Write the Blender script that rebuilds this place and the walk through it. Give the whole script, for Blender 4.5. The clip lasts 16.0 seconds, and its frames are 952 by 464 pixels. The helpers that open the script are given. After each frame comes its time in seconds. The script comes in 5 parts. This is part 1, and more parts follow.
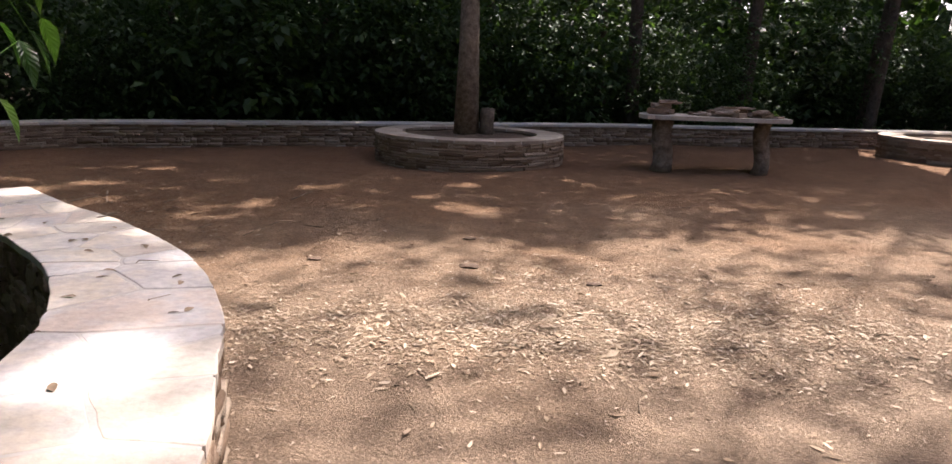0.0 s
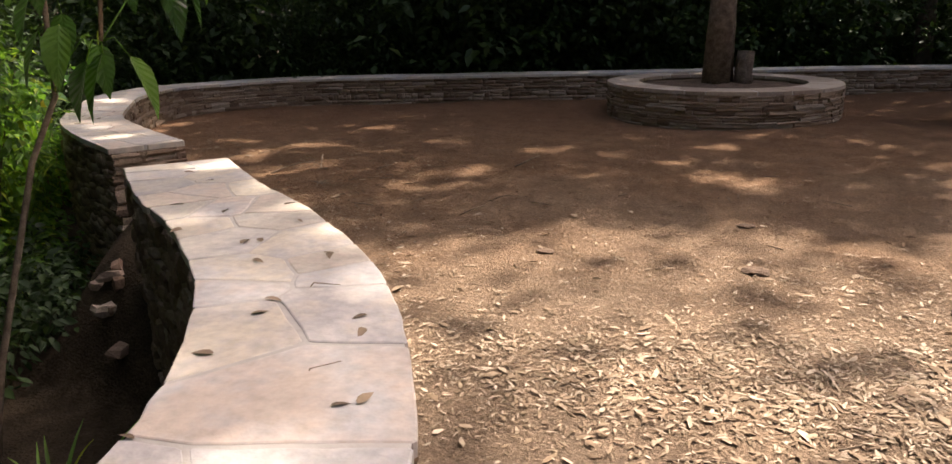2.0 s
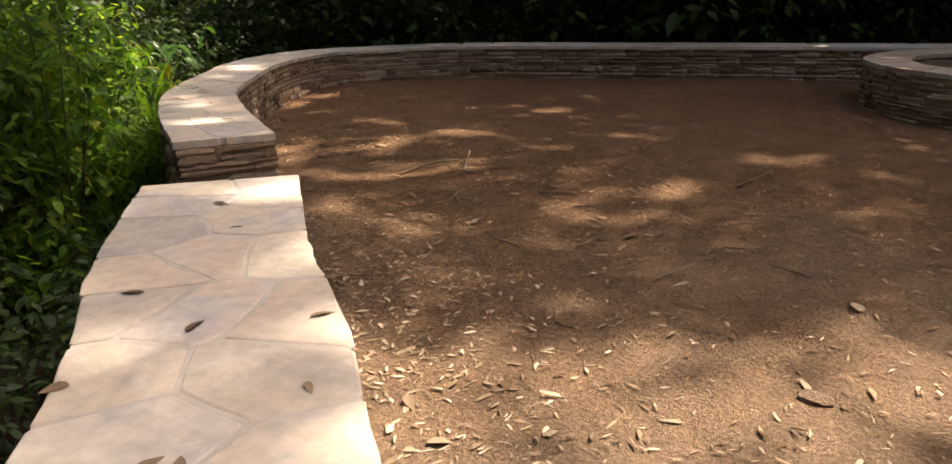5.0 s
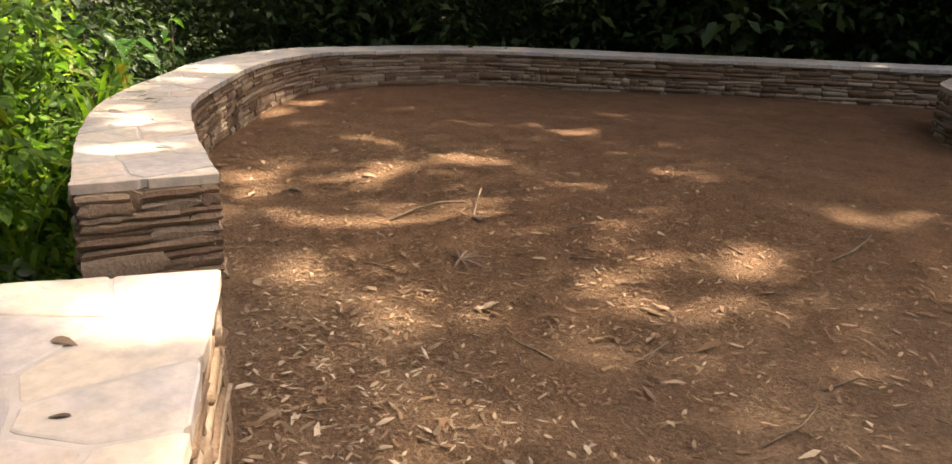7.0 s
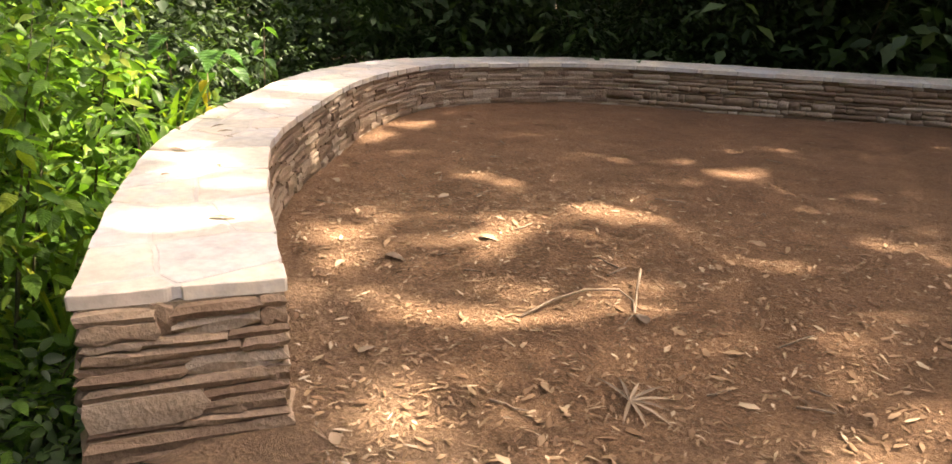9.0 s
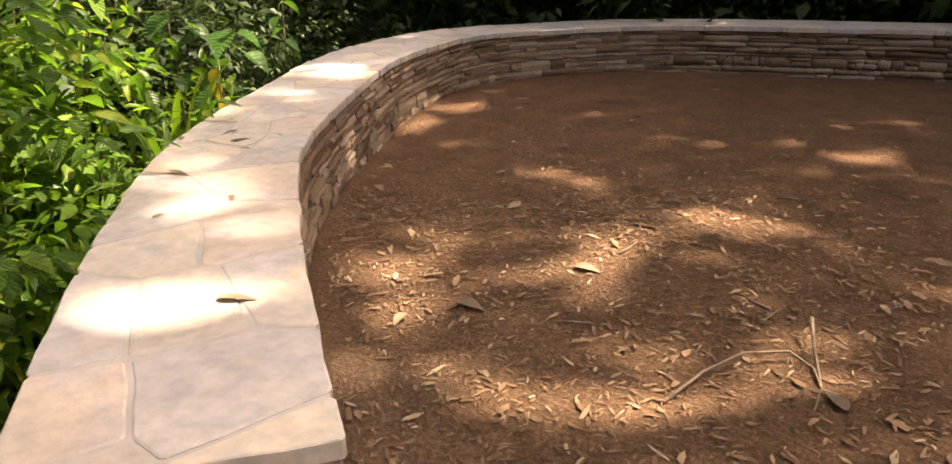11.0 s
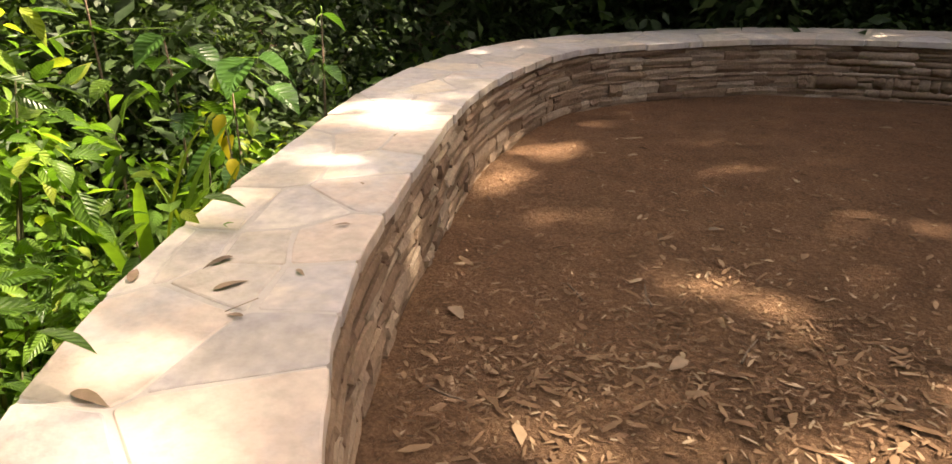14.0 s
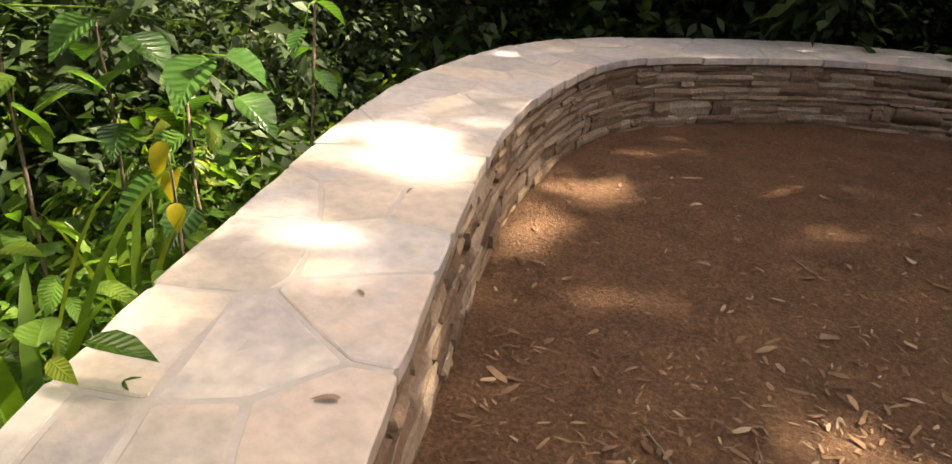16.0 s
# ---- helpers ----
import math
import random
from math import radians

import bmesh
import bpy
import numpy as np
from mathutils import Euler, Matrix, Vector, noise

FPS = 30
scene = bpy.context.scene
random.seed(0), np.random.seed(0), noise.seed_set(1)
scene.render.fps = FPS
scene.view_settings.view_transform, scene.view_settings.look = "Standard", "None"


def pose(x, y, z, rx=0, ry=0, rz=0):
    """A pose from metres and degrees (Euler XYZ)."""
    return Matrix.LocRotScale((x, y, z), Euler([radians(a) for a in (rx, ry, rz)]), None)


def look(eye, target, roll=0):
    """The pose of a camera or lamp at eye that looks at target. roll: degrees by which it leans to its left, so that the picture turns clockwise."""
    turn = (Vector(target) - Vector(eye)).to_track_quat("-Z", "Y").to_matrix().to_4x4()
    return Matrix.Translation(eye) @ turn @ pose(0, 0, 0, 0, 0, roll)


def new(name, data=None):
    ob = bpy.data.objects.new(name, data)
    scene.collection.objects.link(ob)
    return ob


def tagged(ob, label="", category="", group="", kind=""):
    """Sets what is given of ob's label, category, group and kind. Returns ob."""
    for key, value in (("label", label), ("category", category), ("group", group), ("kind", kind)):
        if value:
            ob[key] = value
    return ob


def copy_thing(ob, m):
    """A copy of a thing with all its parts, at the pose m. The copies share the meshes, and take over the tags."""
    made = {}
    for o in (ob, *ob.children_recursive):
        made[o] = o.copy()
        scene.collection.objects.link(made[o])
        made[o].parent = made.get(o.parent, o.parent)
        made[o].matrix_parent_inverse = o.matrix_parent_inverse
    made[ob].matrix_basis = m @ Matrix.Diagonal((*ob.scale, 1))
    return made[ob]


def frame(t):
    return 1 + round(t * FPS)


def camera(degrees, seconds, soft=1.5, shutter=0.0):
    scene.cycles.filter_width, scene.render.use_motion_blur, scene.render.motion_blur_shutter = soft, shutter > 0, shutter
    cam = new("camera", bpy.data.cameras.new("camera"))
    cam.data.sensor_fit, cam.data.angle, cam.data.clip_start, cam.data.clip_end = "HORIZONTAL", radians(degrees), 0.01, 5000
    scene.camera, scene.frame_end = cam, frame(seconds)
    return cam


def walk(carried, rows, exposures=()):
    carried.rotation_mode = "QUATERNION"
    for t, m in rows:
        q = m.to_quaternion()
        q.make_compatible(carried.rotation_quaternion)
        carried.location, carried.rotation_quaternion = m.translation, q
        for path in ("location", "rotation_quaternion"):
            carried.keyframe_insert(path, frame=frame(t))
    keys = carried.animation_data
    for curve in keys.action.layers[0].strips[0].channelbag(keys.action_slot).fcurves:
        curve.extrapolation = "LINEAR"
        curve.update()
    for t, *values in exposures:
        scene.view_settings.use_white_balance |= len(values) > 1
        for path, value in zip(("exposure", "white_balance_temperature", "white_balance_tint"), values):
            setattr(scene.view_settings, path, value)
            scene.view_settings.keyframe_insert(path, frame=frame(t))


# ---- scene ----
cam = camera(66.3, 16.0)
METRES, EYE, TILT, LEAN, TURN = 8.0, 1.285, 0.0, 0.0, 0.0
ROWS = [
    (0.0, 0.0, 0.0, 0.0, 0.43, -12.51, -1.95),
    (0.5, -0.0148, 0.0348, -0.0024, 8.3, -13.31, 0.28),
    (1.0, -0.0261, 0.068, -0.0072, 10.99, -14.27, 0.21),
    (1.5, -0.0381, 0.103, -0.0085, 14.0, -17.23, 1.58),
    (2.0, -0.0428, 0.1427, -0.0089, 17.04, -16.59, 0.78),
    (2.5, -0.0519, 0.1737, -0.0104, 18.99, -16.38, -0.54),
    (3.0, -0.0683, 0.208, -0.0085, 20.44, -17.23, -0.08),
    (3.5, -0.0783, 0.24, -0.0124, 24.97, -17.61, 0.73),
    (4.0, -0.0911, 0.2788, -0.0131, 29.55, -19.69, -0.78),
    (4.5, -0.1085, 0.3119, -0.0164, 29.36, -20.86, -1.41),
    (5.0, -0.12, 0.3423, -0.019, 31.41, -19.09, 0.63),
    (7.5, -0.2243, 0.476, -0.0206, 31.85, -19.43, -1.96),
    (8.0, -0.2533, 0.501, -0.0196, 31.84, -19.73, -2.23),
    (8.5, -0.2712, 0.5184, -0.0219, 35.63, -19.98, -0.25),
    (9.0, -0.2912, 0.5407, -0.0192, 39.68, -19.49, -1.64),
    (11.5, -0.3987, 0.6116, -0.0256, 41.04, -22.67, 1.26),
    (12.0, -0.4205, 0.6268, -0.0249, 41.96, -22.74, 0.89),
    (12.5, -0.4394, 0.6454, -0.027, 43.76, -22.27, 1.51),
    (13.0, -0.4584, 0.6677, -0.0249, 45.39, -21.81, 0.1),
    (13.5, -0.4836, 0.6835, -0.0255, 45.06, -21.84, -1.01),
    (14.0, -0.5042, 0.6964, -0.0239, 44.55, -23.13, 0.81),
    (14.5, -0.5216, 0.7155, -0.0244, 43.6, -21.03, -0.84),
    (15.0, -0.5413, 0.7328, -0.0225, 44.85, -22.19, -1.31),
    (15.5, -0.5644, 0.747, -0.0231, 45.02, -24.57, -2.86),
    (16.0, -0.5885, 0.7539, -0.0252, 44.81, -25.06, -3.38),
]
walk(cam, [(t, pose(0, 0, EYE, TILT, LEAN, TURN) @ pose(METRES * x, METRES * y, METRES * z, 90 + pitch, roll, yaw)) for t, x, y, z, yaw, pitch, roll in ROWS],
     [(0.0, 1.75, 6200, 20), (1.5, 1.65, 6600, 18), (4.5, 1.65, 7500, 18), (7.5, 2.7, 7500, 15), (9.0, 3.1, 7500, 16), (11.5, 2.35, 8100, 21), (13.5, 2.5, 8100, 18), (15.0, 2.55, 7700, 17), (16.0, 2.5, 7700, 17)])

# ---- light ----
SUN_FROM = Vector((0.60, 0.80, 0.0)).normalized()
SUN_EL = radians(57)
world = bpy.data.worlds.new("world")
scene.world = world
world.use_nodes = True
wt = world.node_tree
sky = wt.nodes.new("ShaderNodeTexSky")
sky.sky_type = "NISHITA"
sky.sun_disc = False
sky.sun_elevation = SUN_EL
sky.air_density, sky.dust_density = 0.7, 6.0
sky.sun_rotation = math.atan2(SUN_FROM.x, SUN_FROM.y)
wt.nodes["Background"].inputs[1].default_value = 0.14
wt.links.new(sky.outputs[0], wt.nodes["Background"].inputs[0])
sun_data = bpy.data.lights.new("sun", "SUN")
sun_data.energy, sun_data.angle, sun_data.color = 5.0, radians(0.53), (1.0, 0.93, 0.80)
sun = new("sun", sun_data)
sun.matrix_world = look(SUN_FROM * 30 * math.cos(SUN_EL) + Vector((0, 0, 30 * math.sin(SUN_EL))), (0, 0, 0))


# ---- materials ----
def ramp(nt, stops):
    node = nt.nodes.new("ShaderNodeValToRGB")
    els = node.color_ramp.elements
    while len(els) < len(stops):
        els.new(0.5)
    for el, (p, c) in zip(els, stops):
        el.position, el.color = p, (*c, 1)
    return node


def noise_node(nt, vec, scale, detail=4, rough=0.6):
    node = nt.nodes.new("ShaderNodeTexNoise")
    node.inputs["Scale"].default_value, node.inputs["Detail"].default_value = scale, detail
    node.inputs["Roughness"].default_value = rough
    nt.links.new(vec, node.inputs["Vector"])
    return node.outputs["Fac"]


def math_node(nt, op, a, b):
    node = nt.nodes.new("ShaderNodeMath")
    node.operation = op
    for k, v in enumerate((a, b)):
        if isinstance(v, (int, float)):
            node.inputs[k].default_value = v
        else:
            nt.links.new(v, node.inputs[k])
    return node.outputs[0]


def mix_node(nt, kind, fac, a, b):
    node = nt.nodes.new("ShaderNodeMix")
    node.data_type, node.blend_type = "RGBA", kind
    for k, v in ((0, fac), (6, a), (7, b)):
        if isinstance(v, (int, float)):
            node.inputs[k].default_value = v
        elif isinstance(v, tuple):
            node.inputs[k].default_value = (*v, 1)
        else:
            nt.links.new(v, node.inputs[k])
    return node.outputs[2]


def piece_random(nt):
    """A number for each loose piece, whether an object or an island."""
    info, geo = nt.nodes.new("ShaderNodeObjectInfo"), nt.nodes.new("ShaderNodeNewGeometry")
    return math_node(nt, "FRACT", math_node(nt, "ADD", info.outputs["Random"], geo.outputs["Random Per Island"]), 0.0)


def surface(name, stops, scale=8.0, fine=90.0, rough=0.85, bump=0.4, by_piece=0.0, fine_amount=0.35, spec=0.3, dist=0.01):
    """A matt mineral or bark surface: two scales of noise, colour by piece, fine relief."""
    m = bpy.data.materials.new(name)
    m.use_nodes = True
    nt = m.node_tree
    bsdf = nt.nodes["Principled BSDF"]
    pos = nt.nodes.new("ShaderNodeNewGeometry").outputs["Position"]
    big, small = noise_node(nt, pos, scale), noise_node(nt, pos, fine, 3)
    fac = big
    if by_piece:
        fac = math_node(nt, "ADD", math_node(nt, "MULTIPLY", big, 1 - by_piece), math_node(nt, "MULTIPLY", piece_random(nt), by_piece))
    r = ramp(nt, stops)
    nt.links.new(fac, r.inputs[0])
    speck = ramp(nt, [(0.3, (0.62, 0.62, 0.62)), (0.7, (1.2, 1.2, 1.2))])
    nt.links.new(small, speck.inputs[0])
    nt.links.new(mix_node(nt, "MULTIPLY", fine_amount * 2, r.outputs[0], speck.outputs[0]), bsdf.inputs["Base Color"])
    bsdf.inputs["Roughness"].default_value, bsdf.inputs["Specular IOR Level"].default_value = rough, spec
    b = nt.nodes.new("ShaderNodeBump")
    b.inputs["Strength"].default_value, b.inputs["Distance"].default_value = bump, dist
    nt.links.new(math_node(nt, "ADD", math_node(nt, "MULTIPLY", big, 1.5), small), b.inputs["Height"])
    nt.links.new(b.outputs[0], bsdf.inputs["Normal"])
    return m


def leaf_surface(name, stops, rough=0.42, clear=0.4, spec=0.4, veined=0.0):
    """Green or dry leaf: colour by leaf, light shines through in part."""
    m = bpy.data.materials.new(name)
    m.use_nodes = True
    nt = m.node_tree
    bsdf = nt.nodes["Principled BSDF"]
    pos = nt.nodes.new("ShaderNodeNewGeometry").outputs["Position"]
    r = ramp(nt, stops)
    nt.links.new(piece_random(nt), r.inputs[0])
    veins = ramp(nt, [(0.3, (0.75, 0.78, 0.7)), (0.7, (1.15, 1.12, 1.1))])
    nt.links.new(noise_node(nt, pos, 28.0, 3), veins.inputs[0])
    col = mix_node(nt, "MULTIPLY", 0.8, r.outputs[0], veins.outputs[0])
    if veined:
        # paler side veins that run forward from a paler midrib, in low relief
        blade = nt.nodes.new("ShaderNodeAttribute")
        blade.attribute_name = "blade"
        sep = nt.nodes.new("ShaderNodeSeparateXYZ")
        nt.links.new(blade.outputs["Vector"], sep.inputs[0])
        wide = math_node(nt, "ABSOLUTE", sep.outputs["Y"], 0.0)
        run = math_node(nt, "FRACT", math_node(nt, "MULTIPLY", math_node(nt, "SUBTRACT", sep.outputs["X"], math_node(nt, "MULTIPLY", wide, 0.20)), 9.0), 0.0)
        dist = math_node(nt, "MINIMUM", math_node(nt, "ABSOLUTE", math_node(nt, "SUBTRACT", run, 0.5), 0.0), math_node(nt, "MULTIPLY", wide, 2.0))
        vr = ramp(nt, [(0.0, (1.55, 1.5, 1.5)), (0.10, (1.15, 1.12, 1.1)), (0.22, (0.92, 0.92, 0.9))])
        nt.links.new(dist, vr.inputs[0])
        col = mix_node(nt, "MULTIPLY", veined, col, vr.outputs[0])
        b = nt.nodes.new("ShaderNodeBump")
        b.inputs["Strength"].default_value, b.inputs["Distance"].default_value = 0.7, 0.01
        nt.links.new(dist, b.inputs["Height"])
        nt.links.new(b.outputs[0], bsdf.inputs["Normal"])
    nt.links.new(col, bsdf.inputs["Base Color"])
    bsdf.inputs["Roughness"].default_value, bsdf.inputs["Specular IOR Level"].default_value = rough, spec
    if clear:
        tr = nt.nodes.new("ShaderNodeBsdfTranslucent")
        nt.links.new(mix_node(nt, "MULTIPLY", 1.0, col, (1.5, 1.6, 0.7)), tr.inputs[0])
        mx = nt.nodes.new("ShaderNodeMixShader")
        mx.inputs[0].default_value = clear
        nt.links.new(bsdf.outputs[0], mx.inputs[1])
        nt.links.new(tr.outputs[0], mx.inputs[2])
        nt.links.new(mx.outputs[0], nt.nodes["Material Output"].inputs["Surface"])
    return m


M_FLAG = surface("flagstone", [(0.18, (0.37, 0.345, 0.335)), (0.32, (0.47, 0.42, 0.35)), (0.42, (0.53, 0.44, 0.365)), (0.52, (0.46, 0.44, 0.425)), (0.62, (0.56, 0.49, 0.39)), (0.72, (0.43, 0.40, 0.385)), (0.85, (0.60, 0.55, 0.47))], 5.5, 24, 0.7, 0.35, 0.58, 0.24)
M_CAP = surface("brown_flagstone", [(0.15, (0.26, 0.20, 0.155)), (0.5, (0.36, 0.285, 0.22)), (0.85, (0.43, 0.36, 0.29))], 4, 30, 0.8, 0.4, 0.6, 0.25)
M_MORTAR = surface("grey_mortar", [(0.3, (0.40, 0.37, 0.335)), (0.7, (0.48, 0.44, 0.395))], 5, 30, 0.9, 0.3, 0, 0.12)
M_LEDGE = surface("ledgestone", [(0.1, (0.125, 0.080, 0.052)), (0.35, (0.195, 0.130, 0.085)), (0.6, (0.26, 0.185, 0.125)), (0.85, (0.33, 0.265, 0.20))], 9, 70, 0.85, 0.6, 0.65, 0.3)
M_CORE = surface("wall_core_mortar", [(0.3, (0.15, 0.11, 0.08)), (0.7, (0.25, 0.19, 0.14))], 8, 80, 0.95, 0.6)
M_BARK = surface("bark", [(0.3, (0.13, 0.095, 0.068)), (0.7, (0.33, 0.26, 0.20))], 14, 60, 0.9, 1.0, 0, 0.35, 0.2, 0.02)
# darker copy of the bark; the woods' shade is put into its colour
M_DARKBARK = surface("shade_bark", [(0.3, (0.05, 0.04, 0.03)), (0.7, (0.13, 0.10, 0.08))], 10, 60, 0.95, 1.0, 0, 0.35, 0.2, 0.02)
M_SOIL = surface("planter_soil", [(0.3, (0.075, 0.05, 0.035)), (0.7, (0.15, 0.10, 0.068))], 7, 120, 1.0, 1.0)
M_STUMP = surface("old_stump_bark", [(0.3, (0.09, 0.065, 0.048)), (0.7, (0.19, 0.145, 0.11))], 12, 60, 0.95, 1.0, 0, 0.35, 0.2, 0.02)
M_TABLE = surface("table_slab_stone", [(0.3, (0.36, 0.31, 0.265)), (0.7, (0.50, 0.44, 0.385))], 5, 70, 0.8, 0.3)
M_RUBBLE = surface("rubble_stone", [(0.1, (0.15, 0.09, 0.06)), (0.5, (0.26, 0.18, 0.13)), (0.9, (0.38, 0.31, 0.25))], 12, 70, 0.9, 0.6, 0.7)
M_STEM = surface("green_stem", [(0.3, (0.045, 0.05, 0.02)), (0.7, (0.10, 0.095, 0.045))], 30, 150, 0.8, 0.4)
M_TWIG = surface("dead_twig", [(0.3, (0.13, 0.09, 0.06)), (0.7, (0.27, 0.20, 0.14))], 30, 150, 0.9, 0.5)
M_LITTER = leaf_surface("dry_litter", [(0.0, (0.13, 0.088, 0.058)), (0.4, (0.21, 0.148, 0.098)), (0.75, (0.32, 0.245, 0.18)), (1.0, (0.44, 0.355, 0.275))], 0.8, 0.0, 0.2)
M_BROWNLITTER = leaf_surface("brown_litter", [(0.0, (0.09, 0.052, 0.030)), (0.5, (0.17, 0.102, 0.060)), (0.85, (0.23, 0.15, 0.092)), (1.0, (0.36, 0.27, 0.185))], 0.85, 0.0, 0.15)
M_DRYLEAF = leaf_surface("dry_leaf", [(0.0, (0.11, 0.078, 0.055)), (0.5, (0.19, 0.135, 0.092)), (1.0, (0.29, 0.21, 0.145))], 0.7, 0.0, 0.2)
M_LEAF = leaf_surface("shrub_leaf", [(0.0, (0.05, 0.11, 0.02)), (0.5, (0.09, 0.19, 0.03)), (0.85, (0.16, 0.28, 0.045)), (1.0, (0.28, 0.34, 0.05))], 0.38, 0.5, 0.45, 0.32)
M_BIGLEAF = leaf_surface("broad_leaf", [(0.0, (0.035, 0.09, 0.02)), (0.6, (0.06, 0.15, 0.03)), (1.0, (0.12, 0.22, 0.04))], 0.3, 0.35, 0.5, 0.18)
M_STRAP = leaf_surface("strap_leaf", [(0.0, (0.10, 0.19, 0.025)), (0.7, (0.16, 0.27, 0.035)), (1.0, (0.30, 0.32, 0.03))], 0.4, 0.4)
M_YELLOW = leaf_surface("yellow_leaf", [(0.0, (0.42, 0.36, 0.02)), (1.0, (0.50, 0.42, 0.04))], 0.45, 0.4)
# dark woodland leaf; on the bank plants it carries their shade in its colour
M_WOODS_SHADE = leaf_surface("woodland_and_shaded_leaf", [(0.0, (0.020, 0.040, 0.014)), (0.6, (0.034, 0.065, 0.02)), (1.0, (0.06, 0.10, 0.03))], 0.55, 0.35, 0.35)


def earth():
    m = bpy.data.materials.new("red_brown_earth")
    m.use_nodes = True
    nt = m.node_tree
    bsdf = nt.nodes["Principled BSDF"]
    pos = nt.nodes.new("ShaderNodeNewGeometry").outputs["Position"]
    broad, mid, grit = noise_node(nt, pos, 0.55, 4), noise_node(nt, pos, 5.0, 6, 0.7), noise_node(nt, pos, 75.0, 5, 0.75)
    # paler sandy earth towards the south of the clearing, redder to the north-west
    sep = nt.nodes.new("ShaderNodeSeparateXYZ")
    nt.links.new(pos, sep.inputs[0])
    drift = math_node(nt, "ADD", math_node(nt, "MULTIPLY", sep.outputs["Y"], 0.085), math_node(nt, "MULTIPLY", sep.outputs["X"], -0.02))
    fac = math_node(nt, "ADD", drift, math_node(nt, "MULTIPLY", math_node(nt, "SUBTRACT", broad, 0.5), 0.7))
    r = ramp(nt, [(0.15, (0.285, 0.207, 0.145)), (0.42, (0.255, 0.172, 0.112)), (0.62, (0.212, 0.124, 0.071)), (0.95, (0.178, 0.096, 0.054))])
    nt.links.new(fac, r.inputs[0])
    r2 = ramp(nt, [(0.25, (0.62, 0.60, 0.58)), (0.5, (0.98, 0.98, 0.98)), (0.75, (1.28, 1.26, 1.22))])
    nt.links.new(mid, r2.inputs[0])
    r3 = ramp(nt, [(0.30, (0.38, 0.36, 0.34)), (0.5, (0.95, 0.95, 0.95)), (0.70, (1.75, 1.75, 1.7))])
    nt.links.new(grit, r3.inputs[0])
    c = mix_node(nt, "MULTIPLY", 0.75, r.outputs[0], r2.outputs[0])
    nt.links.new(mix_node(nt, "MULTIPLY", 0.72, c, r3.outputs[0]), bsdf.inputs["Base Color"])
    bsdf.inputs["Roughness"].default_value, bsdf.inputs["Specular IOR Level"].default_value = 0.95, 0.15
    b = nt.nodes.new("ShaderNodeBump")
    b.inputs["Strength"].default_value, b.inputs["Distance"].default_value = 1.0, 0.035
    nt.links.new(math_node(nt, "ADD", math_node(nt, "MULTIPLY", mid, 1.2), math_node(nt, "MULTIPLY", grit, 1.1)), b.inputs["Height"])
    nt.links.new(b.outputs[0], bsdf.inputs["Normal"])
    return m


M_EARTH = earth()
# darkened earth for outside the walls; the pit's shade is put into its colour
M_SHADE_EARTH = surface("shaded_earth", [(0.25, (0.030, 0.022, 0.015)), (0.5, (0.055, 0.040, 0.026)), (0.8, (0.10, 0.07, 0.045))], 6, 60, 1.0, 1.0, 0, 0.45, 0.1, 0.02)


# ---- building helpers ----
def mesh_from(name, verts, faces, material, smooth=False):
    me = bpy.data.meshes.new(name)
    me.from_pydata([tuple(v) for v in verts], [], [tuple(int(i) for i in f) for f in faces])
    me.materials.append(material)
    if smooth:
        me.polygons.foreach_set("use_smooth", [True] * len(me.polygons))
    me.update()
    return me


def part(name, data, material, parent, label=""):
    """Links a mesh, or a bmesh, as one object under a thing or a part."""
    if isinstance(data, bmesh.types.BMesh):
        me = bpy.data.meshes.new(name)
        data.to_mesh(me)
        data.free()
        me.materials.append(material)
        data = me
    ob = new(name, data)
    ob.parent = parent
    return tagged(ob, label)


def tube(points, radii, sides=8, closed_ends=True):
    """Verts and faces of a tapered tube through points."""
    verts, faces = [], []
    pts = [Vector(p) for p in points]
    for i, p in enumerate(pts):
        d = (pts[min(i + 1, len(pts) - 1)] - pts[max(i - 1, 0)]).normalized()
        u = d.orthogonal().normalized() if i == 0 else (u - d * u.dot(d)).normalized()
        v = d.cross(u)
        for k in range(sides):
            a = 2 * math.pi * k / sides
            verts.append(p + (u * math.cos(a) + v * math.sin(a)) * radii[i] * (1 + 0.12 * math.sin(3 * k + i)))
    n = len(pts)
    for i in range(n - 1):
        for k in range(sides):
            a, b = i * sides + k, i * sides + (k + 1) % sides
            faces.append((a, b, b + sides, a + sides))
    if closed_ends:
        faces.append(tuple(range(sides))[::-1])
        faces.append(tuple(range((n - 1) * sides, n * sides)))
    return verts, faces


def merge(*pieces):
    verts, faces = [], []
    for v, f in pieces:
        o = len(verts)
        verts += list(v)
        faces += [tuple(i + o for i in q) for q in f]
    return verts, faces


